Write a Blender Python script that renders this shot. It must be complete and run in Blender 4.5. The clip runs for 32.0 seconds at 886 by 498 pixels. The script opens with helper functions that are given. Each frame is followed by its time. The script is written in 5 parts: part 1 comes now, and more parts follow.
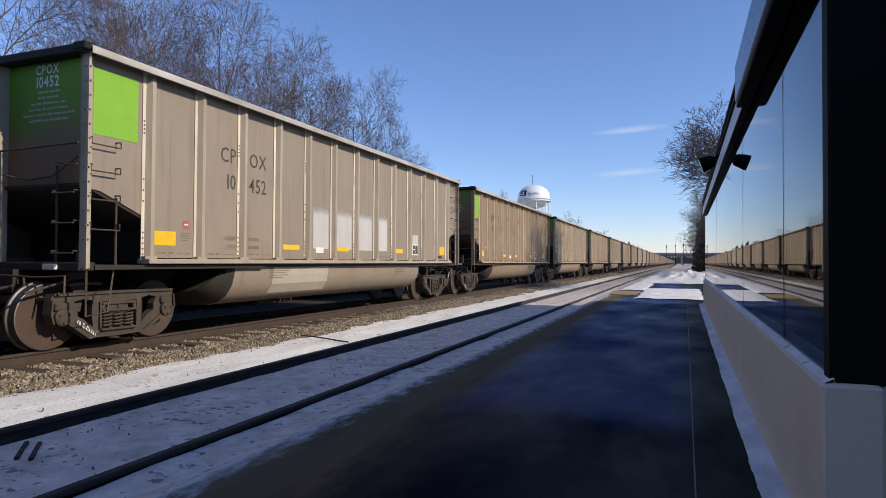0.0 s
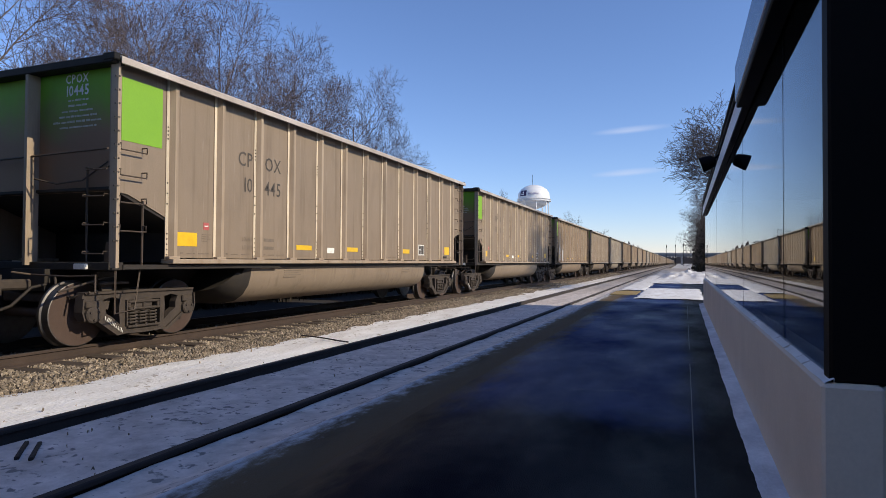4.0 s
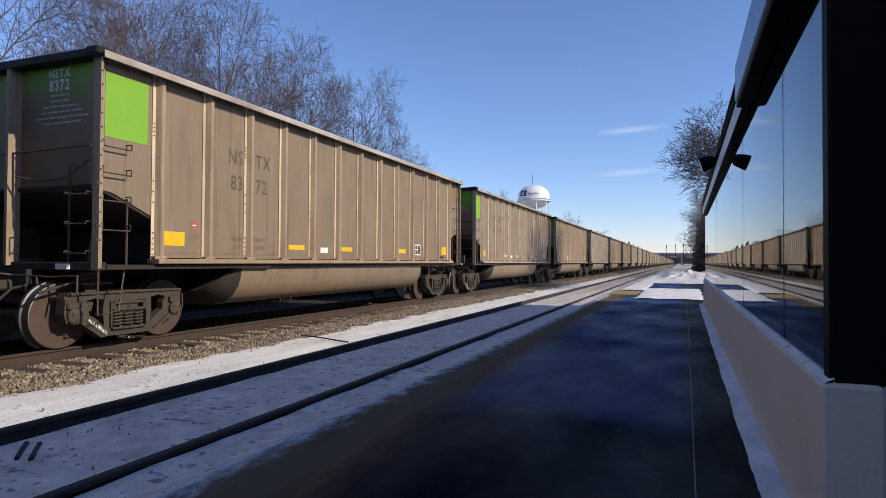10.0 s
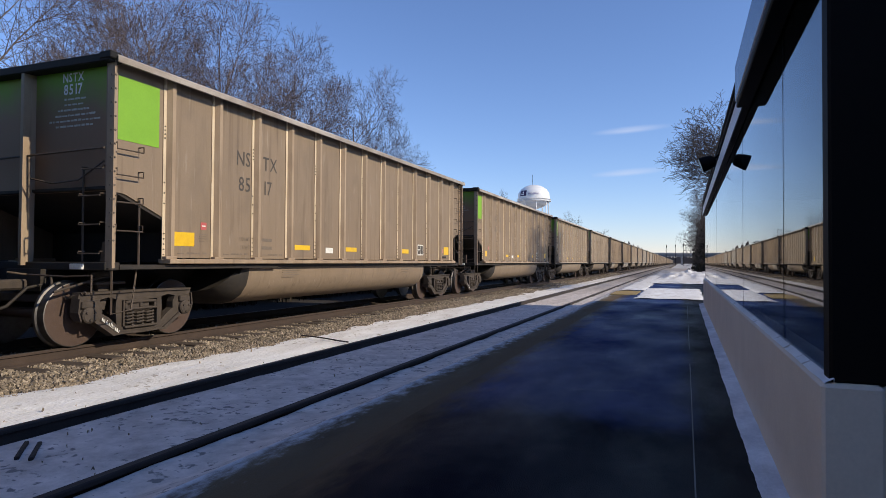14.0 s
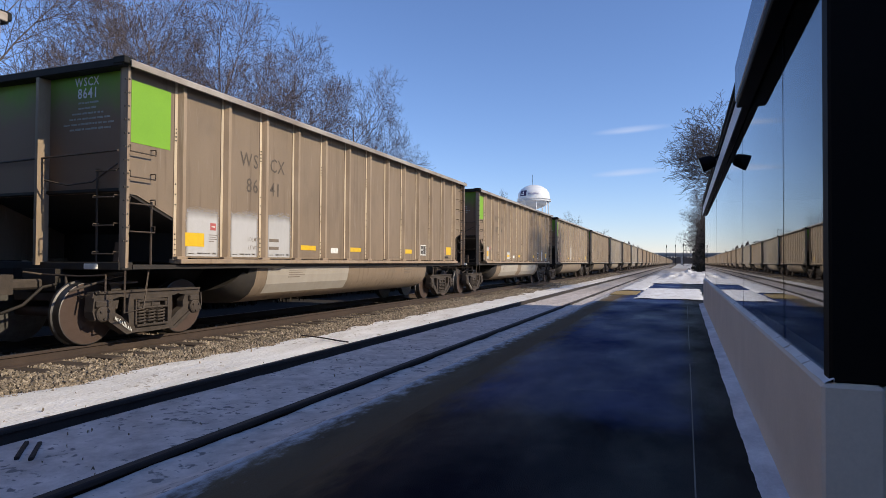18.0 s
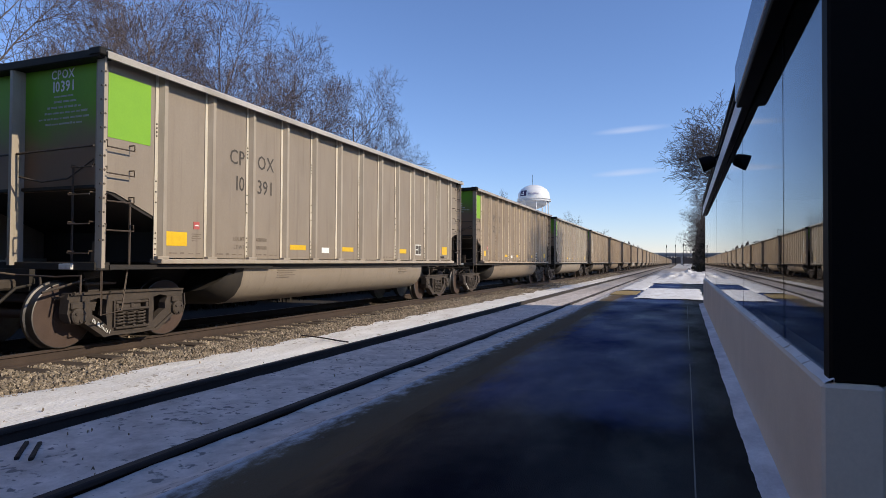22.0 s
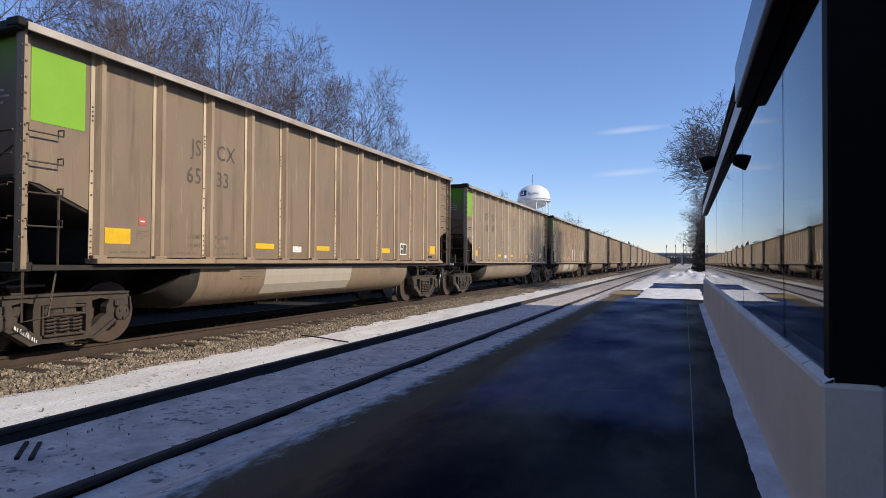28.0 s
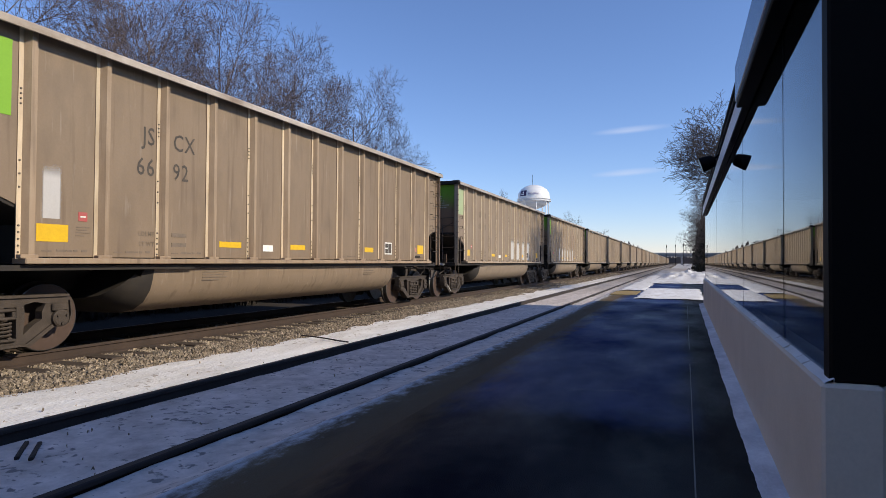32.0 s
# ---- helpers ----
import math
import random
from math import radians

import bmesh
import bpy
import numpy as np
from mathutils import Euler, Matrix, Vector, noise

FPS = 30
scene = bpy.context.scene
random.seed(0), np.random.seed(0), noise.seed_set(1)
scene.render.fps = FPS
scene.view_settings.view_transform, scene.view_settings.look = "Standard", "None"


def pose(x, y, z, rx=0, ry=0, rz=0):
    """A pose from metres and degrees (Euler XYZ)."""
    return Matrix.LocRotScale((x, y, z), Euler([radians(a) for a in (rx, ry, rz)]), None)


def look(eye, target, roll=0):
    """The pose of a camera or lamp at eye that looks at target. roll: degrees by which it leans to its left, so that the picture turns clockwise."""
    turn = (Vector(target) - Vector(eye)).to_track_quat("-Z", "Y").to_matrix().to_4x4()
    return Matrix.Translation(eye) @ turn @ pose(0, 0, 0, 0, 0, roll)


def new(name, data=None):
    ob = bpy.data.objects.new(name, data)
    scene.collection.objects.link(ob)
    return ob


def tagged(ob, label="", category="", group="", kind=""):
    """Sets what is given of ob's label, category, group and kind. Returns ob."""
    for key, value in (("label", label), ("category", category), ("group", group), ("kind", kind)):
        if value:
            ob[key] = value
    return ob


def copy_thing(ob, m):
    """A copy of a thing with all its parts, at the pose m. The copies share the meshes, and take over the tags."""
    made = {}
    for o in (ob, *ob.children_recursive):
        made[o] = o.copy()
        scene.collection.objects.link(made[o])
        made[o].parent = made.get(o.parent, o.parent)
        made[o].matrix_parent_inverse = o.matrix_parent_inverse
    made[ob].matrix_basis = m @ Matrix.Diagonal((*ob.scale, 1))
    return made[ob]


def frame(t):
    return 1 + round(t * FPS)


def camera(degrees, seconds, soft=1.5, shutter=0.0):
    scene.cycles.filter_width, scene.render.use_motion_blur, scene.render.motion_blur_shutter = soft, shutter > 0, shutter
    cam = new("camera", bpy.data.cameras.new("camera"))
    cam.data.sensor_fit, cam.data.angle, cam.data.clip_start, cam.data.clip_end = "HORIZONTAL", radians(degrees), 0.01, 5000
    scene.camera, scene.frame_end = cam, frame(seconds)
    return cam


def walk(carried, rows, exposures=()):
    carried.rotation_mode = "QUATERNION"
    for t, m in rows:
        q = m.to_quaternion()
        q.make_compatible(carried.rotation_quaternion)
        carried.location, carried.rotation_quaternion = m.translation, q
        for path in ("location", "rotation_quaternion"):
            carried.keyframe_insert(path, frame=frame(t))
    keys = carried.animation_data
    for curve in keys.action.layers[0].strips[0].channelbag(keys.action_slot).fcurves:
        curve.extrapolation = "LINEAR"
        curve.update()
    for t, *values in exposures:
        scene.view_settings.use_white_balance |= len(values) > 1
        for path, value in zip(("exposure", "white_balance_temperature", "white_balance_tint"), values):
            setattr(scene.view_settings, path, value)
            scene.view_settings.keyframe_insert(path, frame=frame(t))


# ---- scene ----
SECONDS = 32.0
cam = camera(71.7, SECONDS, soft=0.65)
EYE = (0.0, 0.0, 1.243)
YAW, PITCH, LEAN = 21.115, 1.15, 0.35


def camera_pose(tilt=0.0):
    """The tripod's pose; tilt: a small nod in degrees."""
    return pose(*EYE) @ pose(0, 0, 0, 0, 0, YAW) @ pose(0, 0, 0, 90 + PITCH + tilt) @ pose(0, 0, 0, 0, 0, LEAN)


walk(cam, [(0, camera_pose()), (23.4, camera_pose()), (24.0, camera_pose(-0.05)), (24.5, camera_pose(0.17)),
           (25.0, camera_pose(-0.18)), (25.5, camera_pose(0.1)), (26.2, camera_pose()), (SECONDS, camera_pose())],
     [(0, 0.0, 5950, 11), (SECONDS, 0.0, 5950, 11)])

# ---- light ----
SUN_AZIMUTH, SUN_HEIGHT = 90.5, 29.0  # degrees clockwise from the line of the track, and above the horizon
world = bpy.data.worlds.new("sky")
scene.world = world
world.use_nodes = True
sky = world.node_tree.nodes.new("ShaderNodeTexSky")
sky.sky_type, sky.sun_disc = "NISHITA", False
sky.sun_elevation, sky.sun_rotation = radians(SUN_HEIGHT), radians(SUN_AZIMUTH)
sky.air_density, sky.dust_density, sky.ozone_density = 1.0, 0.0, 6.0
cool = world.node_tree.nodes.new("ShaderNodeVectorMath")
cool.operation, cool.inputs[1].default_value = "MULTIPLY", (1.2, 1.0, 0.99)
world.node_tree.links.new(sky.outputs[0], cool.inputs[0])
world.node_tree.links.new(cool.outputs[0], world.node_tree.nodes["Background"].inputs[0])
world.node_tree.nodes["Background"].inputs[1].default_value = 0.155
sun = new("sun", bpy.data.lights.new("sun", "SUN"))
sun.data.energy, sun.data.angle, sun.data.color = 4.7, radians(0.53), (1.0, 0.84, 0.585)
a, e = radians(SUN_AZIMUTH), radians(SUN_HEIGHT)
sun.matrix_world = look((math.sin(a) * math.cos(e) * 60, math.cos(a) * math.cos(e) * 60, math.sin(e) * 60), (0, 0, 0))


# ---- materials ----
def material(name, colour, rough=0.7, metal=0.0, second=None, scale=6.0, stretch=(1, 1, 1), bump=0.1, bump_scale=60.0,
             spread=0.5, specular=0.4, vary=0.12, moving=True, emit=0.0):
    """A painted or natural surface: two scales of noise between two colours, fine relief, and a shade of its own for each piece."""
    m = bpy.data.materials.new(name)
    m.use_nodes = True
    nodes, link = m.node_tree.nodes, m.node_tree.links.new
    shader = nodes["Principled BSDF"]
    shader.inputs["Roughness"].default_value = rough
    shader.inputs["Metallic"].default_value = metal
    shader.inputs["Specular IOR Level"].default_value = specular
    second = second or tuple(c * 0.72 for c in colour)
    at = nodes.new("ShaderNodeTexCoord")
    info = nodes.new("ShaderNodeObjectInfo")
    shift = nodes.new("ShaderNodeVectorMath")
    shift.operation = "MULTIPLY_ADD"
    link(info.outputs["Random"], shift.inputs[0])
    shift.inputs[1].default_value = (37, 91, 53) if moving else (0, 0, 0)
    link(at.outputs["Object"], shift.inputs[2])
    stretched = nodes.new("ShaderNodeVectorMath")
    stretched.operation = "MULTIPLY"
    link(shift.outputs[0], stretched.inputs[0])
    stretched.inputs[1].default_value = stretch
    big = nodes.new("ShaderNodeTexNoise")
    big.inputs["Scale"].default_value, big.inputs["Detail"].default_value = scale, 8
    big.inputs["Roughness"].default_value = 0.65
    link(stretched.outputs[0], big.inputs["Vector"])
    fine = nodes.new("ShaderNodeTexNoise")
    fine.inputs["Scale"].default_value, fine.inputs["Detail"].default_value = bump_scale, 4
    link(shift.outputs[0], fine.inputs["Vector"])
    ramp = nodes.new("ShaderNodeMapRange")
    ramp.inputs["From Min"].default_value, ramp.inputs["From Max"].default_value = 0.5 - spread / 2, 0.5 + spread / 2
    link(big.outputs[0], ramp.inputs[0])
    mix = nodes.new("ShaderNodeMix")
    mix.data_type = "RGBA"
    link(ramp.outputs[0], mix.inputs["Factor"])
    mix.inputs["A"].default_value, mix.inputs["B"].default_value = (*second, 1), (*colour, 1)
    shade = nodes.new("ShaderNodeMath")
    shade.operation = "MULTIPLY_ADD"
    link(info.outputs["Random"], shade.inputs[0])
    shade.inputs[1].default_value, shade.inputs[2].default_value = vary, 1 - vary / 2 - 0.06
    grain = nodes.new("ShaderNodeMath")
    grain.operation = "MULTIPLY_ADD"
    link(fine.outputs[0], grain.inputs[0])
    grain.inputs[1].default_value = 0.16
    link(shade.outputs[0], grain.inputs[2])
    final = nodes.new("ShaderNodeVectorMath")
    final.operation = "SCALE"
    link(mix.outputs["Result"], final.inputs[0])
    link(grain.outputs[0], final.inputs["Scale"])
    link(final.outputs[0], shader.inputs["Base Color"])
    if bump:
        relief = nodes.new("ShaderNodeBump")
        relief.inputs["Strength"].default_value, relief.inputs["Distance"].default_value = bump, 0.02
        link(fine.outputs[0], relief.inputs["Height"])
        link(relief.outputs[0], shader.inputs["Normal"])
    if emit:
        shader.inputs["Emission Color"].default_value, shader.inputs["Emission Strength"].default_value = (*colour, 1), emit
    return m


STREAK = (1.0, 1.0, 0.3)
PAINTS = {
    "grey": material("grey_tan_car_paint", (0.268, 0.220, 0.169), 0.62, 0, (0.224, 0.181, 0.137), 2.2, STREAK, 0.05, 40, 0.7, vary=0.06),
    "tan": material("tan_car_paint", (0.247, 0.191, 0.136), 0.66, 0, (0.2, 0.15, 0.103), 2.0, STREAK, 0.05, 40, 0.7, vary=0.06),
    "brown": material("brown_car_paint", (0.24, 0.178, 0.12), 0.68, 0, (0.185, 0.134, 0.088), 1.8, STREAK, 0.05, 40, 0.7, vary=0.06),
}
RIB_PAINTS = {
    "grey": material("grey_rib_paint", (0.40, 0.345, 0.275), 0.58, 0, (0.265, 0.215, 0.16), 3, STREAK, 0.05, 50, 0.7, vary=0.1),
    "tan": material("tan_rib_paint", (0.40, 0.32, 0.235), 0.6, 0, (0.25, 0.18, 0.115), 3, STREAK, 0.05, 50, 0.7, vary=0.1),
    "brown": material("brown_rib_paint", (0.38, 0.29, 0.2), 0.62, 0, (0.22, 0.15, 0.09), 3, STREAK, 0.05, 50, 0.7, vary=0.1),
}
CHORD_PAINTS = {t: material(t + "_worn_chord_paint", c, 0.42, 0.15, d, 1.6, (1, 0.5, 1), 0.05, 50, 0.4, vary=0.3) for t, c, d in (
    ("grey", (0.52, 0.48, 0.42), (0.28, 0.24, 0.185)), ("tan", (0.54, 0.48, 0.41), (0.26, 0.2, 0.145)), ("brown", (0.52, 0.46, 0.38), (0.23, 0.17, 0.115)))}
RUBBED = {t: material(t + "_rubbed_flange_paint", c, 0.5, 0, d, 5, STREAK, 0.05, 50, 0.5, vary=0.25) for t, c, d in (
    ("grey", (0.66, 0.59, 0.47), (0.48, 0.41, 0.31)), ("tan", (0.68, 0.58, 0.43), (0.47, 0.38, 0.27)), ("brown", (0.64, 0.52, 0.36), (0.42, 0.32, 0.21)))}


def grime(m, amount):
    """Rust runs and dust bands on old car paint."""
    nodes, link = m.node_tree.nodes, m.node_tree.links.new
    shader = nodes["Principled BSDF"]
    at, info, shift = nodes.new("ShaderNodeTexCoord"), nodes.new("ShaderNodeObjectInfo"), nodes.new("ShaderNodeVectorMath")
    shift.operation, shift.inputs[1].default_value = "MULTIPLY_ADD", (71, 29, 17)
    link(info.outputs["Random"], shift.inputs[0])
    link(at.outputs["Object"], shift.inputs[2])
    for stretch, scale, low, high, colour, share in (((1, 1, 0.05), 9, 0.56, 0.74, (0.085, 0.055, 0.035), amount), ((1, 1, 0.5), 2.4, 0.52, 0.75, (0.12, 0.09, 0.065), amount * 0.7),
                                                     ((1, 1, 0.1), 16, 0.62, 0.72, (0.55, 0.49, 0.4), amount * 0.25)):
        old = shader.inputs["Base Color"].links[0].from_socket
        drawn, runs, ramp, mix = nodes.new("ShaderNodeVectorMath"), nodes.new("ShaderNodeTexNoise"), nodes.new("ShaderNodeMapRange"), nodes.new("ShaderNodeMix")
        drawn.operation, drawn.inputs[1].default_value = "MULTIPLY", stretch
        link(shift.outputs[0], drawn.inputs[0])
        link(drawn.outputs[0], runs.inputs["Vector"])
        runs.inputs["Scale"].default_value, runs.inputs["Detail"].default_value = scale, 7
        ramp.inputs["From Min"].default_value, ramp.inputs["From Max"].default_value, ramp.inputs["To Max"].default_value = low, high, share
        link(runs.outputs[0], ramp.inputs[0])
        mix.data_type = "RGBA"
        link(ramp.outputs[0], mix.inputs["Factor"])
        link(old, mix.inputs["A"])
        mix.inputs["B"].default_value = (*colour, 1)
        link(mix.outputs["Result"], shader.inputs["Base Color"])


for tone, amount in (("grey", 0.25), ("tan", 0.36), ("brown", 0.52)):
    grime(PAINTS[tone], amount)
    grime(RIB_PAINTS[tone], amount)
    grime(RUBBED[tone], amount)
GREEN = material("green_paint", (0.205, 0.40, 0.022), 0.55, 0, (0.165, 0.335, 0.018), 3, (1, 1, 1), 0.03, 50, 0.8, vary=0.1)
PALE_GREEN = material("faded_green_paint", (0.36, 0.42, 0.26), 0.6, 0, (0.27, 0.35, 0.17), 3, (1, 1, 1), 0.03, 50, 0.8)
YELLOW = material("yellow_reflective_sheet", (0.72, 0.46, 0.01), 0.45, 0, (0.6, 0.36, 0.01), 8, bump=0)
FADED_RED = material("faded_red_tag", (0.5, 0.14, 0.11), 0.6, 0, (0.35, 0.2, 0.15), 14, bump=0)
RED = material("red_decal", (0.46, 0.07, 0.07), 0.55, 0, (0.36, 0.12, 0.1), 16, bump=0)
WHITE = material("white_lettering", (0.86, 0.85, 0.8), 0.6, 0, (0.6, 0.58, 0.52), 14, bump=0, vary=0.2)
DIRTY_WHITE = material("dirty_white_lettering", (0.6, 0.58, 0.5), 0.7, 0, (0.28, 0.27, 0.21), 20, bump=0, vary=0.3)
LETTER = material("dark_lettering", (0.035, 0.03, 0.026), 0.6, 0, (0.1, 0.08, 0.06), 9, bump=0)
FADED_LETTER = material("worn_dark_lettering", (0.06, 0.048, 0.037), 0.7, 0, (0.14, 0.105, 0.075), 7, bump=0)
FADED = material("faded_lettering", (0.12, 0.095, 0.07), 0.7, 0, (0.2, 0.155, 0.115), 12, bump=0)
CLEAN = material("washed_car_paint", (0.51, 0.495, 0.485), 0.6, 0, (0.40, 0.375, 0.345), 4, STREAK, 0.03, 40, 0.8, vary=0.15)


def soft_edges(m, side, top):
    """Paint that thins out towards the edges of its patch: side and top give the share of the patch over which it does."""
    nodes, link = m.node_tree.nodes, m.node_tree.links.new
    at, split, rag = nodes.new("ShaderNodeTexCoord"), nodes.new("ShaderNodeSeparateXYZ"), nodes.new("ShaderNodeTexNoise")
    link(at.outputs["Generated"], split.inputs[0])
    link(at.outputs["Object"], rag.inputs["Vector"])
    rag.inputs["Scale"].default_value, rag.inputs["Detail"].default_value = 4.0, 6
    cover = None
    for axis, low, high in (("Y", 0.0, side), ("Y", 1.0, 1.0 - side), ("Z", 1.0, 1.0 - top)):
        wander, ramp = nodes.new("ShaderNodeMath"), nodes.new("ShaderNodeMapRange")
        wander.operation = "MULTIPLY_ADD"
        link(rag.outputs[0], wander.inputs[0])
        wander.inputs[1].default_value = 0.3 * (high - low)
        link(split.outputs[axis], wander.inputs[2])
        ramp.interpolation_type = "SMOOTHSTEP"
        ramp.inputs["From Min"].default_value, ramp.inputs["From Max"].default_value = low + 0.15 * (high - low), high + 0.15 * (high - low)
        link(wander.outputs[0], ramp.inputs[0])
        if cover is None:
            cover = ramp.outputs[0]
        else:
            both = nodes.new("ShaderNodeMath")
            both.operation = "MULTIPLY"
            link(cover, both.inputs[0])
            link(ramp.outputs[0], both.inputs[1])
            cover = both.outputs[0]
    link(cover, nodes["Principled BSDF"].inputs["Alpha"])


soft_edges(CLEAN, 0.12, 0.3)
TUB_CLEAN = material("part_washed_belly_paint", (0.40, 0.36, 0.305), 0.62, 0, (0.31, 0.265, 0.21), 4, STREAK, 0.03, 40, 0.8, vary=0.15)
BLACK = material("black_underframe_paint", (0.017, 0.015, 0.014), 0.75, 0, (0.035, 0.027, 0.02), 5, bump=0.1)
CHORD = material("black_end_chord_paint", (0.012, 0.012, 0.013), 0.6, 0, (0.022, 0.02, 0.018), 5, bump=0.05, specular=0.15)
IRON = material("dark_iron", (0.06, 0.048, 0.038), 0.6, 0.3, (0.1, 0.07, 0.05), 12, bump=0.1)
TRUCK = material("rusty_cast_steel", (0.078, 0.059, 0.046), 0.8, 0.0, (0.03, 0.024, 0.02), 7, bump=0.3, spread=0.6)
WHEEL = material("brown_wheel_steel", (0.095, 0.063, 0.05), 0.6, 0.25, (0.07, 0.045, 0.035), 5, bump=0.1)
TREAD = material("polished_wheel_tread", (0.2, 0.19, 0.18), 0.55, 1.0, (0.12, 0.11, 0.1), 9, bump=0.02)
COAL = material("coal", (0.02, 0.02, 0.02), 0.7, 0, (0.04, 0.04, 0.04), 9, bump=0.8, bump_scale=14)
TANK_GREY = material("dusty_tank_paint", (0.34, 0.33, 0.31), 0.7, 0, (0.14, 0.12, 0.1), 5, bump=0.1)
BOLT = material("bolt_heads", (0.15, 0.12, 0.09), 0.6, 0.3, bump=0)
RAIL = material("rusty_rail_web", (0.068, 0.045, 0.033), 0.85, 0, (0.04, 0.028, 0.022), 3, (1, 1, 1), 0.2, moving=False)
# darker copy of the rail steel: shade on the platform track put in
RAIL_DARK = material("dark_rail_web", (0.045, 0.034, 0.028), 0.8, 0, (0.025, 0.02, 0.018), 3, (1, 1, 1), 0.2, moving=False)
RAIL_TOP = material("worn_rail_head", (0.2, 0.16, 0.13), 0.45, 0.6, (0.12, 0.09, 0.07), 3, moving=False)
TIE = material("weathered_tie_wood", (0.085, 0.062, 0.045), 0.85, 0, (0.045, 0.033, 0.025), 6, (6, 1, 1), 0.5, 30)
STONE = material("ballast_stone", (0.40, 0.325, 0.235), 0.85, 0, (0.15, 0.118, 0.088), 9, (1, 1, 1), 0.3, 60, 0.35, moving=False)


def island_shades(m, low, high):
    """Each loose piece of one mesh takes its own shade."""
    nodes, link = m.node_tree.nodes, m.node_tree.links.new
    shader = nodes["Principled BSDF"]
    old = shader.inputs["Base Color"].links[0].from_socket
    geo, ramp, scale = nodes.new("ShaderNodeNewGeometry"), nodes.new("ShaderNodeMapRange"), nodes.new("ShaderNodeVectorMath")
    link(geo.outputs["Random Per Island"], ramp.inputs[0])
    ramp.inputs["To Min"].default_value, ramp.inputs["To Max"].default_value = low, high
    scale.operation = "SCALE"
    link(old, scale.inputs[0])
    link(ramp.outputs[0], scale.inputs["Scale"])
    link(scale.outputs[0], shader.inputs["Base Color"])


island_shades(STONE, 0.4, 1.3)
BALLAST = material("ballast_bed", (0.16, 0.13, 0.1), 0.9, 0, (0.04, 0.032, 0.026), 22, (1, 1, 1), 1.0, 40, 0.35, moving=False)
SNOW = material("trodden_snow", (0.90, 0.89, 0.88), 0.7, 0, (0.62, 0.58, 0.53), 2.6, (1, 0.35, 1), 0.6, 20, 0.5, moving=False, vary=0)
DIRTY_SNOW = material("dirty_track_snow", (0.80, 0.715, 0.66), 0.75, 0, (0.36, 0.31, 0.28), 4.0, (1, 1, 1), 0.5, 22, 0.5, moving=False, vary=0)
FOOT_SNOW = material("thin_blown_snow", (0.95, 0.94, 0.97), 0.75, 0, (0.46, 0.45, 0.48), 3.4, (1, 0.5, 1), 0.3, 50, 0.45, moving=False, vary=0)
# the sky's blue sheen is put into both asphalt colours
ASPHALT = material("damp_asphalt_sky_blue", (0.014, 0.021, 0.064), 0.5, 0, (0.028, 0.046, 0.152), 1.1, (1, 0.4, 1), 0.25, 140, 0.5, moving=False, vary=0, specular=0.2)
EDGE = material("worn_concrete_edge", (0.16, 0.125, 0.08), 0.9, 0, (0.07, 0.055, 0.036), 3.5, (1, 0.3, 1), 0.4, 80, 0.5, moving=False, vary=0, specular=0.15)


def damp_film(m):
    """Damp and dry patches: gloss that comes and goes over the asphalt."""
    nodes, link = m.node_tree.nodes, m.node_tree.links.new
    at, patch = nodes.new("ShaderNodeTexCoord"), nodes.new("ShaderNodeTexNoise")
    patch.inputs["Scale"].default_value, patch.inputs["Detail"].default_value = 1.0, 10
    patch.inputs["Roughness"].default_value = 0.6
    drawn = nodes.new("ShaderNodeVectorMath")
    drawn.operation, drawn.inputs[1].default_value = "MULTIPLY", (1.0, 0.5, 1.0)
    link(at.outputs["Object"], drawn.inputs[0])
    link(drawn.outputs[0], patch.inputs["Vector"])
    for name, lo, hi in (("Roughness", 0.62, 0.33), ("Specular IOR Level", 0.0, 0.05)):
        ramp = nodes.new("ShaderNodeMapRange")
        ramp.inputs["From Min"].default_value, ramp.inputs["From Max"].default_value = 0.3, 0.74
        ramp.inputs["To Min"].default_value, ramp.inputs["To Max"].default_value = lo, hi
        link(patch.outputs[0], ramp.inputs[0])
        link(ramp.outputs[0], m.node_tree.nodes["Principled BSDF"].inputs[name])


damp_film(ASPHALT)


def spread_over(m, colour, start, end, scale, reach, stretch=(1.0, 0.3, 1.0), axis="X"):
    """Another colour laid over a surface beside a line: thick at x (or y) = end, broken up and gone at start."""
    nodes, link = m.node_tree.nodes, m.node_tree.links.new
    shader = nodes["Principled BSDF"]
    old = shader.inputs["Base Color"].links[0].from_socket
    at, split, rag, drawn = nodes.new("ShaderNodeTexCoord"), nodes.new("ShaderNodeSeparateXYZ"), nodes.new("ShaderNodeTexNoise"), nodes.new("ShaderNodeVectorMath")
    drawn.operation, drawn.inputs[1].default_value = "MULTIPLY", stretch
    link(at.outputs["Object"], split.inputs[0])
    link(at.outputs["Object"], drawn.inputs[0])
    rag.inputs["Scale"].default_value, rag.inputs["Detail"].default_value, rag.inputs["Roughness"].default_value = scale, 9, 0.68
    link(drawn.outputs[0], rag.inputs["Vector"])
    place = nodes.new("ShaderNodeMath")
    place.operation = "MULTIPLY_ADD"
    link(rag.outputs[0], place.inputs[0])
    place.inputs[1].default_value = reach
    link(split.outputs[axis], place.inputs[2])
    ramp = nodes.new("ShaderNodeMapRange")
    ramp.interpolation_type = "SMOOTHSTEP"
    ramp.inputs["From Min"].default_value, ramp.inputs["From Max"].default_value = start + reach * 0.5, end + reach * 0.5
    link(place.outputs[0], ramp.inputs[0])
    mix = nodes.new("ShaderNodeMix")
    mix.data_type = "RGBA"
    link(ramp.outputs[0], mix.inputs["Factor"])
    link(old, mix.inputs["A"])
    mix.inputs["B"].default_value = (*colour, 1)
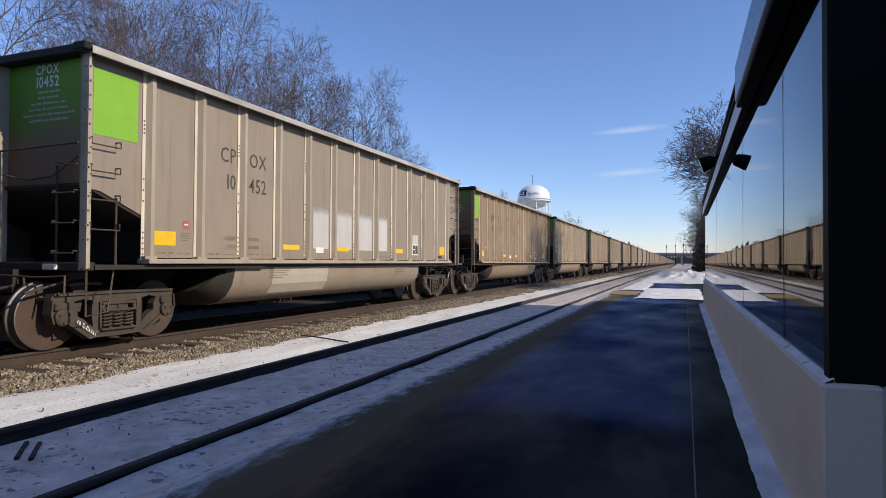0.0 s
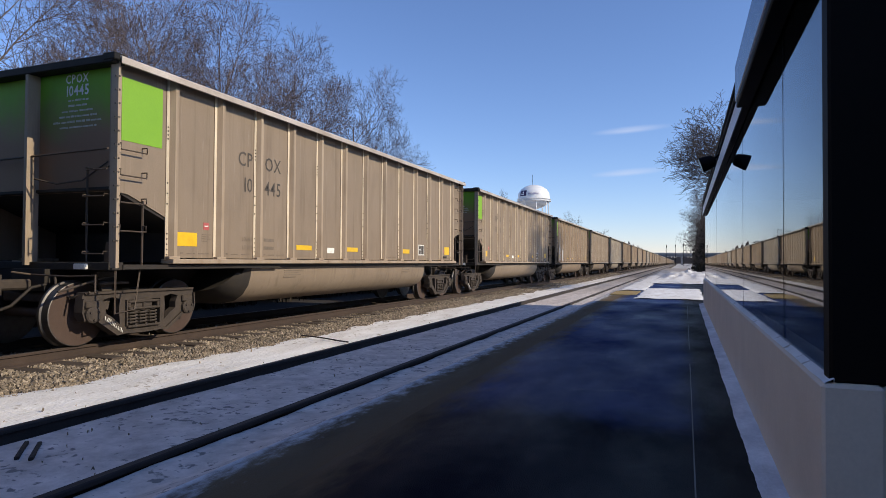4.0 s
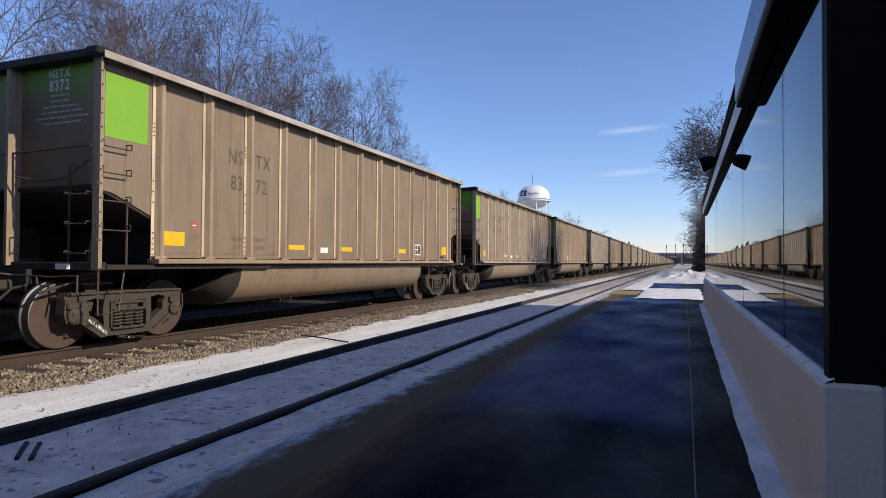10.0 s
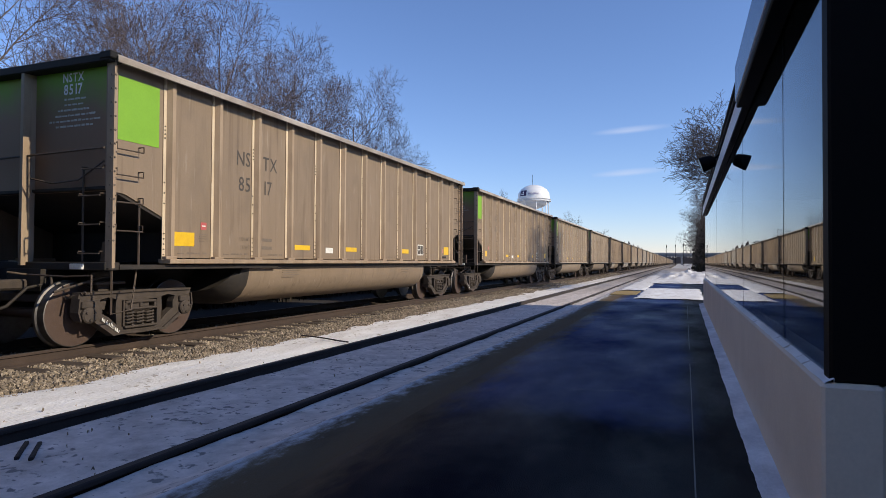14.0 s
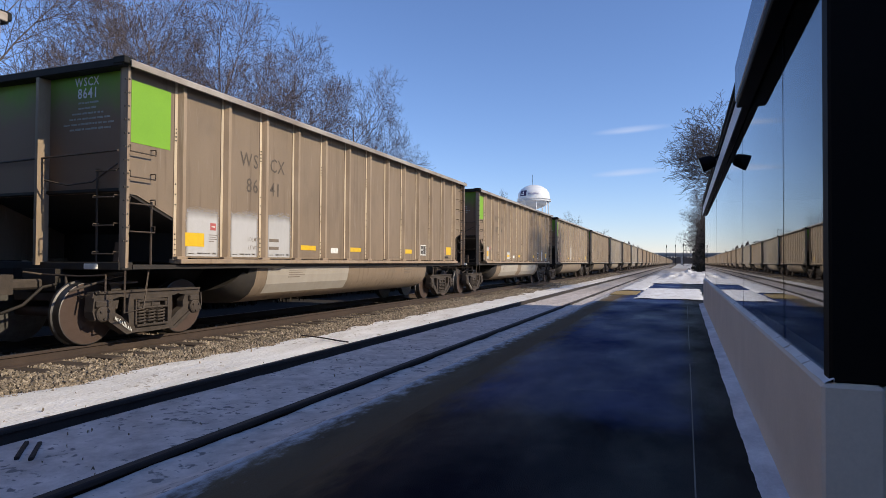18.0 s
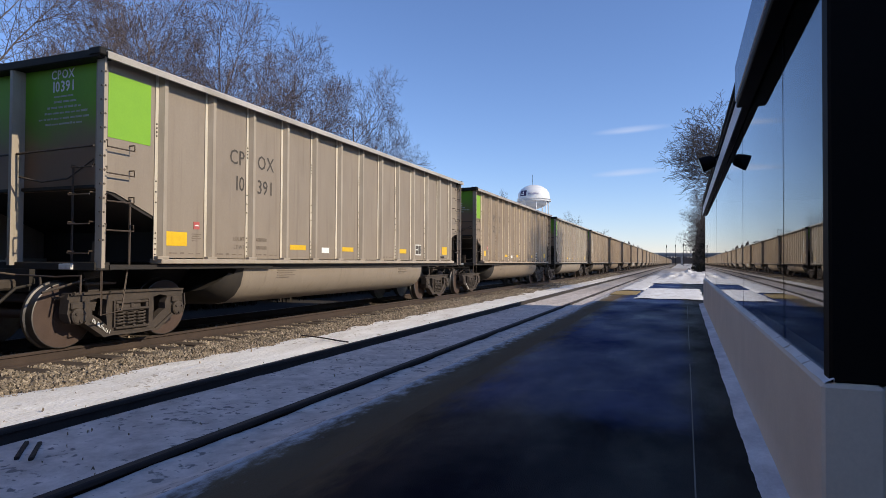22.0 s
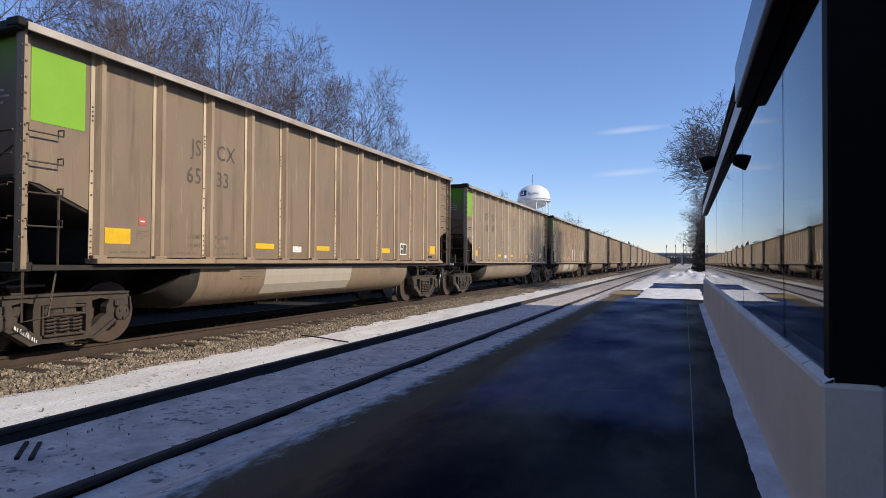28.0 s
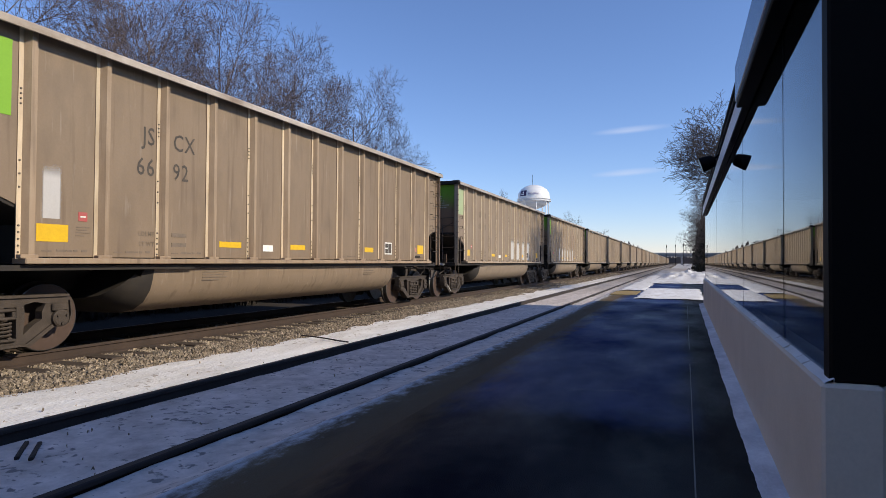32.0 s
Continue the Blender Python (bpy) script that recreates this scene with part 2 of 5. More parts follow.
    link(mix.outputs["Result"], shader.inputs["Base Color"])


# asphalt: darker at low y, and right of the joint
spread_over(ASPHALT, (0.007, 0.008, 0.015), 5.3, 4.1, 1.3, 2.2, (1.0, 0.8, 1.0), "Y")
spread_over(ASPHALT, (0.016, 0.014, 0.014), -0.05, 0.2, 3.0, 0.35)
# grit from the concrete edge lies on the asphalt; snow dust lies on the edge
spread_over(ASPHALT, (0.085, 0.06, 0.037), -1.5, -1.9, 6.0, 0.8)
spread_over(EDGE, (0.12, 0.085, 0.05), -2.2, -1.95, 5.0, 0.8)
spread_over(EDGE, (0.62, 0.63, 0.66), -2.18, -2.42, 9.0, -0.55, (1.0, 0.45, 1.0))


def speckle(m, scale, dark, amount):
    """Grit and soot specks in snow."""
    nodes, link = m.node_tree.nodes, m.node_tree.links.new
    shader = nodes["Principled BSDF"]
    old = shader.inputs["Base Color"].links[0].from_socket
    at, grit, mass = nodes.new("ShaderNodeTexCoord"), nodes.new("ShaderNodeTexNoise"), nodes.new("ShaderNodeTexNoise")
    grit.inputs["Scale"].default_value, grit.inputs["Detail"].default_value = scale, 3
    mass.inputs["Scale"].default_value, mass.inputs["Detail"].default_value = 1.7, 5
    for n in (grit, mass):
        link(at.outputs["Object"], n.inputs["Vector"])
    total = nodes.new("ShaderNodeMath")
    total.operation = "MULTIPLY_ADD"
    link(mass.outputs[0], total.inputs[0])
    total.inputs[1].default_value = 0.45
    link(grit.outputs[0], total.inputs[2])
    ramp = nodes.new("ShaderNodeMapRange")
    ramp.inputs["From Min"].default_value, ramp.inputs["From Max"].default_value = 0.83 - amount, 0.9 - amount
    link(total.outputs[0], ramp.inputs[0])
    mix = nodes.new("ShaderNodeMix")
    mix.data_type = "RGBA"
    link(ramp.outputs[0], mix.inputs["Factor"])
    link(old, mix.inputs["A"])
    mix.inputs["B"].default_value = (*dark, 1)
    link(mix.outputs["Result"], shader.inputs["Base Color"])


speckle(DIRTY_SNOW, 13.0, (0.2, 0.185, 0.18), 0.0)
speckle(SNOW, 11.0, (0.45, 0.40, 0.34), -0.03)
spread_over(DIRTY_SNOW, (0.22, 0.185, 0.15), 9.0, 70.0, 0.9, 70.0, (1.2, 0.12, 1.0), "Y")
spread_over(SNOW, (0.30, 0.25, 0.20), 16.0, 110.0, 1.1, 95.0, (1.0, 0.16, 1.0), "Y")
JOINT = material("worn_joint_filler", (0.24, 0.24, 0.25), 0.8, 0, (0.03, 0.03, 0.036), 1.4, (1, 0.6, 1), 0.1, moving=False, vary=0)
FROST = material("thin_frost", (0.16, 0.18, 0.22), 0.8, 0, (0.03, 0.034, 0.045), 9, bump=0, moving=False, vary=0)
TACTILE = material("yellow_tactile_paving", (0.36, 0.25, 0.075), 0.7, 0, (0.25, 0.19, 0.1), 6, bump=0.2)
CONCRETE = material("grey_painted_plinth", (0.74, 0.64, 0.52), 0.8, 0, (0.6, 0.51, 0.41), 1.3, (1, 1, 1), 0.04, 70, 0.6, moving=False, vary=0)
FRAME = material("dark_bronze_frame", (0.006, 0.0055, 0.0055), 0.6, 0.0, (0.009, 0.008, 0.008), 4, bump=0.02, specular=0.06)
FASCIA = material("grey_metal_fascia", (0.62, 0.61, 0.64), 0.45, 0.1, (0.52, 0.51, 0.54), 2, (1, 0.2, 1), 0.02)
# the sky mirrored in the awning cover is put into this blue
FASCIA_BLUE = material("glossy_sky_blue_fascia", (0.03, 0.075, 0.2), 0.25, 0.0, (0.02, 0.05, 0.14), 3, (1, 0.4, 1), 0.02, 30, specular=0.4)
ROOFING = material("flat_roof_felt", (0.1, 0.1, 0.1), 0.9)
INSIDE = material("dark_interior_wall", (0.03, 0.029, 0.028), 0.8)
BARK = material("grey_brown_bark", (0.19, 0.15, 0.125), 0.9, 0, (0.09, 0.07, 0.058), 8, (3, 3, 1), 0.4)
TWIG = material("bare_twigs", (0.125, 0.098, 0.094), 0.9, 0, (0.075, 0.059, 0.058), 3, bump=0)
DARK_TWIG = material("dark_bare_twigs", (0.07, 0.055, 0.048), 0.9, 0, (0.045, 0.035, 0.03), 3, bump=0)
NEEDLE = material("dark_evergreen", (0.03, 0.03, 0.022), 0.85, 0, (0.018, 0.018, 0.014), 3, bump=0)
BRUSH = material("dark_winter_brush", (0.05, 0.038, 0.03), 0.95, 0, (0.03, 0.023, 0.018), 0.6, bump=0, moving=False)
# near-black ground: the shade beneath and behind the train put into colour
SOIL = material("train_shade_ground", (0.04, 0.03, 0.022), 0.95, 0, (0.018, 0.013, 0.01), 0.8, (1, 1, 1), 0.6, 14, 0.5, moving=False)
WOOD_FAR = material("distant_bare_wood", (0.15, 0.12, 0.105), 0.95, 0, (0.09, 0.075, 0.068), 0.4, bump=0, moving=False)
TANK = material("white_tank_paint", (0.8, 0.8, 0.8), 0.45, 0, (0.74, 0.74, 0.74), 0.3, bump=0)
NAVY = material("dark_purple_emblem", (0.05, 0.03, 0.09), 0.5, bump=0)
FADED_BLUE = material("pale_violet_writing", (0.4, 0.36, 0.46), 0.5, bump=0)
GROUND = material("snowy_winter_ground", (0.62, 0.61, 0.6), 0.9, 0, (0.16, 0.13, 0.09), 0.12, (1, 1, 1), 0.4, 8, 0.35, moving=False, vary=0)
# girder steel paled: the haze of distance is put into its colour
BRIDGE = material("hazy_bridge_steel", (0.2, 0.2, 0.21), 0.8, 0, (0.15, 0.15, 0.155), 0.3, bump=0)
BRIDGE_CONCRETE = material("bridge_concrete", (0.45, 0.43, 0.4), 0.85, 0, (0.35, 0.33, 0.31), 0.3, bump=0)
LENS = material("lamp_glass", (0.35, 0.35, 0.34), 0.2, bump=0)


def end_paint(name, base):
    """The end sheet: green at the top, dulled by coal dirt that climbs from below in uneven streaks."""
    m = material(name, (0.17, 0.36, 0.012), 0.6, 0, (0.12, 0.27, 0.01), 3, STREAK, 0.04, 50, 0.8)
    nodes, link = m.node_tree.nodes, m.node_tree.links.new
    shader = nodes["Principled BSDF"]
    old = shader.inputs["Base Color"].links[0].from_socket
    at = nodes.new("ShaderNodeTexCoord")
    split = nodes.new("ShaderNodeSeparateXYZ")
    link(at.outputs["Object"], split.inputs[0])
    rough = nodes.new("ShaderNodeTexNoise")
    rough.inputs["Scale"].default_value, rough.inputs["Detail"].default_value = 1.6, 6
    link(at.outputs["Object"], rough.inputs["Vector"])
    high = nodes.new("ShaderNodeMath")
    high.operation = "MULTIPLY_ADD"
    link(rough.outputs[0], high.inputs[0])
    high.inputs[1].default_value = 0.7
    link(split.outputs["Z"], high.inputs[2])
    ramp = nodes.new("ShaderNodeMapRange")
    ramp.interpolation_type = "SMOOTHSTEP"
    ramp.inputs["From Min"].default_value, ramp.inputs["From Max"].default_value = base, base + 0.85
    link(high.outputs[0], ramp.inputs[0])
    mix = nodes.new("ShaderNodeMix")
    mix.data_type = "RGBA"
    link(ramp.outputs[0], mix.inputs["Factor"])
    mix.inputs["A"].default_value = (0.225, 0.14, 0.083, 1)
    link(old, mix.inputs["B"])
    link(mix.outputs["Result"], shader.inputs["Base Color"])
    return m


END_PAINTS = {"grey": end_paint("green_end_paint", 3.05), "tan": end_paint("dirty_green_end_paint", 3.3), "brown": end_paint("sooty_green_end_paint", 3.6)}

GLASS = bpy.data.materials.new("tinted_window_glass")
GLASS.use_nodes = True
g = GLASS.node_tree.nodes["Principled BSDF"]
g.inputs["Base Color"].default_value = (0.55, 0.6, 0.66, 1)
g.inputs["Roughness"].default_value, g.inputs["IOR"].default_value = 0.0, 1.17
g.inputs["Transmission Weight"].default_value = 1.0


# ---- shapes ----
class Shape:
    """Collects faces for one mesh."""

    def __init__(self):
        self.v, self.f, self.s = [], [], []

    def add(self, verts, faces, slot=0):
        n = len(self.v)
        self.v += [tuple(v) for v in verts]
        self.f += [tuple(n + i for i in face) for face in faces]
        self.s += [slot] * len(faces)
        return self

    def box(self, x0, y0, z0, x1, y1, z1, slot=0):
        v = [(x, y, z) for z in (z0, z1) for y in (y0, y1) for x in (x0, x1)]
        return self.add(v, [(0, 2, 3, 1), (4, 5, 7, 6), (0, 1, 5, 4), (2, 6, 7, 3), (0, 4, 6, 2), (1, 3, 7, 5)], slot)

    def soft_box(self, x0, y0, z0, x1, y1, z1, c=0.01, slot=0):
        """A box with chamfered edges."""
        lo, hi = (x0, y0, z0), (x1, y1, z1)
        v, index = [], {}
        for sx in (0, 1):
            for sy in (0, 1):
                for sz in (0, 1):
                    s = (sx, sy, sz)
                    for axis in range(3):
                        p = [0, 0, 0]
                        for i in range(3):
                            edge = hi[i] if s[i] else lo[i]
                            p[i] = edge if i == axis else edge + (-c if s[i] else c)
                        index[s, axis] = len(v)
                        v.append(p)
        faces = []
        for axis in range(3):
            u, w = (axis + 1) % 3, (axis + 2) % 3
            for side in (0, 1):
                ring = []
                for a, b in ((0, 0), (1, 0), (1, 1), (0, 1)):
                    s = [0, 0, 0]
                    s[axis], s[u], s[w] = side, a, b
                    ring.append(index[tuple(s), axis])
                faces.append(tuple(ring if side else ring[::-1]))
            for a in (0, 1):
                for b in (0, 1):
                    s0, s1 = [0, 0, 0], [0, 0, 0]
                    s0[u] = s1[u] = a
                    s0[w] = s1[w] = b
                    s1[axis] = 1
                    s0, s1 = tuple(s0), tuple(s1)
                    ring = (index[s0, u], index[s1, u], index[s1, w], index[s0, w])
                    faces.append(ring if a == b else ring[::-1])
        for (sx, sy, sz) in [(i, j, k) for i in (0, 1) for j in (0, 1) for k in (0, 1)]:
            s = (sx, sy, sz)
            ring = (index[s, 0], index[s, 1], index[s, 2])
            faces.append(ring if (sx + sy + sz) % 2 else ring[::-1])
        return self.add(v, faces, slot)

    def prism(self, outline, axis, lo, hi, slot=0):
        """A closed outline drawn out along an axis (0 x, 1 y, 2 z); the outline gives the other two in order."""
        n, v = len(outline), []
        for end in (lo, hi):
            for a, b in outline:
                p = [a, b]
                p.insert(axis, end)
                v.append(p)
        faces = [tuple(range(n))[::-1], tuple(range(n, 2 * n))]
        faces += [(i, (i + 1) % n, n + (i + 1) % n, n + i) for i in range(n)]
        return self.add(v, faces, slot)

    def tube(self, points, radii, sides=6, slot=0, cap=True):
        """A round bar through points; radii: one number or one for each point."""
        pts = [Vector(p) for p in points]
        if not isinstance(radii, (list, tuple)):
            radii = [radii] * len(pts)
        v, faces = [], []
        for i, p in enumerate(pts):
            way = (pts[min(i + 1, len(pts) - 1)] - pts[max(i - 1, 0)]).normalized()
            up = Vector((0, 0, 1)) if abs(way.z) < 0.9 else Vector((1, 0, 0))
            a = way.cross(up).normalized()
            b = way.cross(a)
            for k in range(sides):
                q = 2 * math.pi * k / sides
                v.append(p + radii[i] * (math.cos(q) * a + math.sin(q) * b))
        for i in range(len(pts) - 1):
            for k in range(sides):
                faces.append((i * sides + k, i * sides + (k + 1) % sides, (i + 1) * sides + (k + 1) % sides, (i + 1) * sides + k))
        if cap:
            faces += [tuple(range(sides))[::-1], tuple(range((len(pts) - 1) * sides, len(pts) * sides))]
        return self.add(v, faces, slot)

    def lathe(self, profile, centre, axis=0, sides=24, slot=0):
        """Rings (along, radius) turned round an axis through centre."""
        v, faces = [], []
        for along, r in profile:
            for k in range(sides):
                q = 2 * math.pi * k / sides
                p = [r * math.cos(q), r * math.sin(q)]
                p.insert(axis, along)
                v.append([p[i] + centre[i] for i in range(3)])
        for i in range(len(profile) - 1):
            for k in range(sides):
                faces.append((i * sides + k, i * sides + (k + 1) % sides, (i + 1) * sides + (k + 1) % sides, (i + 1) * sides + k))
        faces += [tuple(range(sides))[::-1], tuple(range((len(profile) - 1) * sides, len(profile) * sides))]
        return self.add(v, faces, slot)

    def mesh(self, name, *mats, smooth=False):
        me = bpy.data.meshes.new(name)
        me.from_pydata(self.v, [], self.f)
        for m in mats:
            me.materials.append(m)
        if any(self.s):
            me.polygons.foreach_set("material_index", self.s)
        b = bmesh.new()
        b.from_mesh(me)
        if len(self.f) < 40000:
            bmesh.ops.recalc_face_normals(b, faces=b.faces)
        b.to_mesh(me)
        b.free()
        if smooth:
            me.polygons.foreach_set("use_smooth", [True] * len(me.polygons))
            me.set_sharp_from_angle(angle=radians(35))
        return me


def part(name, shape, mat, parent=None, label="", at=None, smooth=False):
    """ONE mesh object; shape: a Shape or a ready mesh. Under parent it is a part."""
    me = shape.mesh(name, *(mat if isinstance(mat, tuple) else (mat,)), smooth=smooth) if isinstance(shape, Shape) else shape
    ob = new(name, me)
    ob.parent = parent
    if at is not None:
        ob.matrix_basis = at if isinstance(at, Matrix) else Matrix.Translation(at)
    if label:
        ob["label"] = label
    return ob


def thing(name, label, category, group="", kind="", at=(0, 0, 0)):
    ob = new(name)
    ob.empty_display_size = 0.2
    ob.location = at
    return tagged(ob, label, category, group, kind)


GLYPHS = {}


def glyph(ch, bold=False):
    """Faces and width of one character of the built-in font, one unit high."""
    if (ch, bold) not in GLYPHS:
        curve = bpy.data.curves.new("letter", "FONT")
        curve.body, curve.resolution_u, curve.offset = ch, 2, 0.022 if bold else 0.006
        ob = bpy.data.objects.new("letter", curve)
        scene.collection.objects.link(ob)
        bpy.context.view_layer.update()
        me = bpy.data.meshes.new_from_object(ob.evaluated_get(bpy.context.evaluated_depsgraph_get()))
        v = [tuple(q.co) for q in me.vertices]
        f = [tuple(p.vertices) for p in me.polygons]
        wide = max([q[0] for q in v], default=0.3)
        bpy.data.objects.remove(ob)
        bpy.data.curves.remove(curve)
        bpy.data.meshes.remove(me)
        GLYPHS[ch, bold] = v, f, wide + 0.09
    return GLYPHS[ch, bold]


def lettering(text, high, centre, right, up, align=0.5, squeeze=0.85, bold=False):
    """Words as a Shape, in the plane of the two unit vectors."""
    shape, k = Shape(), high / 0.73
    total = sum(glyph(c, bold)[2] if c != " " else 0.35 for c in text) * k * squeeze
    x = -total * align
    for c in text:
        if c == " ":
            x += 0.35 * k * squeeze
            continue
        v, f, wide = glyph(c, bold)
        pts = [Vector(centre) + Vector(right) * (x + p[0] * k * squeeze) + Vector(up) * ((p[1] - 0.365) * k) for p in v]
        shape.add(pts, f)
        x += wide * k * squeeze
    return shape


# ---- ground and tracks ----
TRACK_1, TRACK_2, HALF_GAUGE = -3.87, -8.82, 0.7525
PLATFORM = 0.10
FAR = 1300.0


def sheet(name, x0, x1, y0, y1, nx, ny, height, mat, label, rough=0.02, ragged=0.0, seed=1, kind="structure", category="", drop=0.03, two_sided=True):
    """A relief sheet; height(x, y) gives its level; ragged: how far its long edges wander."""
    shape = Shape()
    ys = [y0 + (y1 - y0) * (j / ny) ** 1.9 for j in range(ny + 1)]
    for y in ys:
        for i in range(nx + 1):
            k = i / nx
            x = x0 + (x1 - x0) * k
            wander = (ragged if two_sided else 0.0) * (noise.noise((y * 0.9, seed, 0)) + 0.5 * noise.noise((y * 3.1, seed, 4))) * (1 - k)
            wander += ragged * (noise.noise((y * 0.8, seed + 9, 0)) + 0.5 * noise.noise((y * 2.7, seed, 8))) * k
            z = height(x, y) + rough * noise.noise((x * 2.2, y * 2.2, seed)) + rough * 0.6 * noise.noise((x * 7, y * 7, seed))
            if i in (0, nx):
                z -= drop
            shape.v.append((x + wander, y, z))
    w = nx + 1
    shape.f = [(j * w + i, j * w + i + 1, j * w + w + i + 1, j * w + w + i) for j in range(ny) for i in range(nx)]
    shape.s = [0] * len(shape.f)
    return tagged(part(name, shape, mat, smooth=True), label, category or name.replace("_", " "), kind=kind)


def rail_outline(x):
    return [(x - 0.075, -0.17), (x + 0.075, -0.17), (x + 0.07, -0.155), (x + 0.012, -0.135), (x + 0.012, -0.045), (x + 0.036, -0.034),
            (x + 0.036, -0.008), (x + 0.028, 0), (x - 0.028, 0), (x - 0.036, -0.008), (x - 0.036, -0.034), (x - 0.012, -0.045),
            (x - 0.012, -0.135), (x - 0.07, -0.155)]


def build_ground():
    s = Shape().box(-4000, -4000, -1.2, 4000, 4000, -0.45)
    tagged(part("ground", s, GROUND), "snow-dusted brown winter ground to the horizon", "ground", kind="structure")
    s = Shape().prism([(-6.2, -0.44), (-6.45, -0.22), (-7.1, -0.185), (-9.7, -0.185), (-9.7, -0.44)], 1, -60, FAR)
    tagged(part("ballast_bed", s, BALLAST), "crushed tan stone ballast under the far track", "ballast", kind="structure")
    s = Shape().prism([(-12.6, -0.44), (-9.7, -0.44), (-9.7, -0.187), (-10.6, -0.19), (-11.6, -0.25)], 1, -60, FAR)
    tagged(part("cinder_shoulder", s, SOIL), "far shoulder of the track, the train's shade put into its dark colour", "ballast", kind="structure")
    s = Shape().prism([(-6.22, -0.44), (-2.42, -0.44), (-2.42, -0.16), (-6.22, -0.25)], 1, -60, FAR)
    tagged(part("track_bed", s, BALLAST), "stone track bed mostly buried under snow", "ballast", kind="structure")
    s = Shape().box(-18.5, -60, -0.6, -12.4, FAR, -0.43)
    tagged(part("verge", s, SOIL), "verge behind the train, coloured dark for the train's shade", "verge", kind="structure")
    for centre, web, label in ((TRACK_1, RAIL_DARK, "rusty steel rail in trodden snow beside the platform, its shade put into the colour"),
                               (TRACK_2, RAIL, "brown rusty steel rail under the coal train")):
        for side in (-1, 1):
            s = Shape().prism(rail_outline(centre + side * HALF_GAUGE), 1, -60, FAR)
            top = max(range(len(s.f)), key=lambda i: min(s.v[j][2] for j in s.f[i]))
            s.s[top] = 1
            tagged(part("rail", s, (web, RAIL_TOP if web is RAIL else RAIL_DARK)), label, "rail", "rails of the two tracks", "structure")
    tie = Shape().soft_box(-1.3, -0.115, -0.34, 1.41, 0.115, -0.156, 0.012).mesh("tie", TIE)
    base = tagged(thing("tie_row", "weathered wooden ties set in stone ballast", "railway ties", kind="structure"))
    for i in range(150):
        part("tie", tie, TIE, base, at=pose(TRACK_2 + random.uniform(-0.05, 0.05), -2 + i * 0.53, random.uniform(-0.015, 0.01), 0, 0, random.uniform(-1.5, 1.5)))
    rest = Shape()
    for i in range(320):
        y = 77.5 + i * 0.53
        rest.box(TRACK_2 - 1.3, y - 0.115, -0.34, TRACK_2 + 1.3, y + 0.115, -0.165)
    tagged(part("far_ties", rest, TIE, base), kind="stuff")


def build_snow():
    sheet("snow_strip", -6.62, -4.685, -8, 420, 14, 420, lambda x, y: -0.19 + 0.07 * (x + 6.6) / 2, SNOW,
          "bright sunlit snow strip between the two tracks", 0.045, 0.17, 3, category="snow")
    sheet("track_snow", -4.6, -3.14, -8, 420, 14, 420, lambda x, y: -0.085, DIRTY_SNOW,
          "grey trodden snow packed between the rails", 0.016, 0.012, 5, category="snow", drop=0.03)
    sheet("platform_side_snow", -3.075, -2.32, -8, 420, 10, 420, lambda x, y: -0.045 + 0.139 * max(0.0, (x + 2.75) / 0.4), DIRTY_SNOW,
          "grey snow between the rail and the platform edge", 0.02, 0.075, 7, category="snow", drop=0.005, two_sided=False)


def build_stones():
    """Loose ballast stones along the near shoulder of the far track."""
    shapes = []
    for k in range(12):
        rnd = random.Random(k)
        tall = rnd.uniform(0.45, 0.9)
        shapes.append([Vector((x * rnd.uniform(0.5, 1.0), y * rnd.uniform(0.45, 0.9), z * tall * rnd.uniform(0.5, 1.0))) for z in (-1, 1) for y in (-1, 1) for x in (-1, 1)])
    faces = [(0, 2, 3, 1), (4, 5, 7, 6), (0, 1, 5, 4), (2, 6, 7, 3), (0, 4, 6, 2), (1, 3, 7, 5)]
    rnd, v, f = random.Random(11), [], []
    for i in range(52000):
        y = 0.5 + 80 * rnd.random() ** 2.1
        x = rnd.uniform(-8.0, -6.35) if rnd.random() < 0.88 else rnd.uniform(-9.9, -8.15)
        x += 0.06 * noise.noise((y * 1.3, 2, 2))
        if x < -7.34 and abs((y + 2 + 0.265) % 0.53 - 0.265) < 0.125:
            continue
        if noise.noise((x * 2.5, y * 1.1, 7)) > 0.42 and x < -7.2:
            continue
        level = -0.185 if x < -7.1 else -0.185 - 0.05 * (x + 7.1)
        size = rnd.uniform(0.010, 0.026) * (1 + y / 45)
        turn = Euler((rnd.uniform(0, 6), rnd.uniform(0, 6), rnd.uniform(0, 6))).to_matrix()
        n = len(v)
        v += [tuple(turn @ (p * size) + Vector((x, y, level + rnd.uniform(-0.012, 0.02)))) for p in shapes[i % 12]]
        f += [tuple(n + a for a in face) for face in faces]
    for i in range(170):
        y = 1.5 + 50 * rnd.random() ** 2.0
        x = rnd.uniform(-4.55, -3.2) if rnd.random() < 0.6 else rnd.uniform(-6.5, -4.75)
        size = rnd.uniform(0.004, 0.011)
        turn = Euler((rnd.uniform(0, 6), rnd.uniform(0, 6), rnd.uniform(0, 6))).to_matrix()
        n, level = len(v), -0.075 if x > -4.6 else -0.175 + 0.07 * (x + 6.6) / 2
        v += [tuple(turn @ (p * size) + Vector((x, y, level + rnd.uniform(-0.01, 0.015)))) for p in shapes[i % 8]]
        f += [tuple(n + a for a in face) for face in faces]
    me = bpy.data.meshes.new("ballast_stones")
    me.from_pydata(v, [], f)
    me.materials.append(STONE)
    tagged(part("ballast_stones", me, STONE), "loose tan and grey crushed ballast stones", "ballast", kind="stuff")


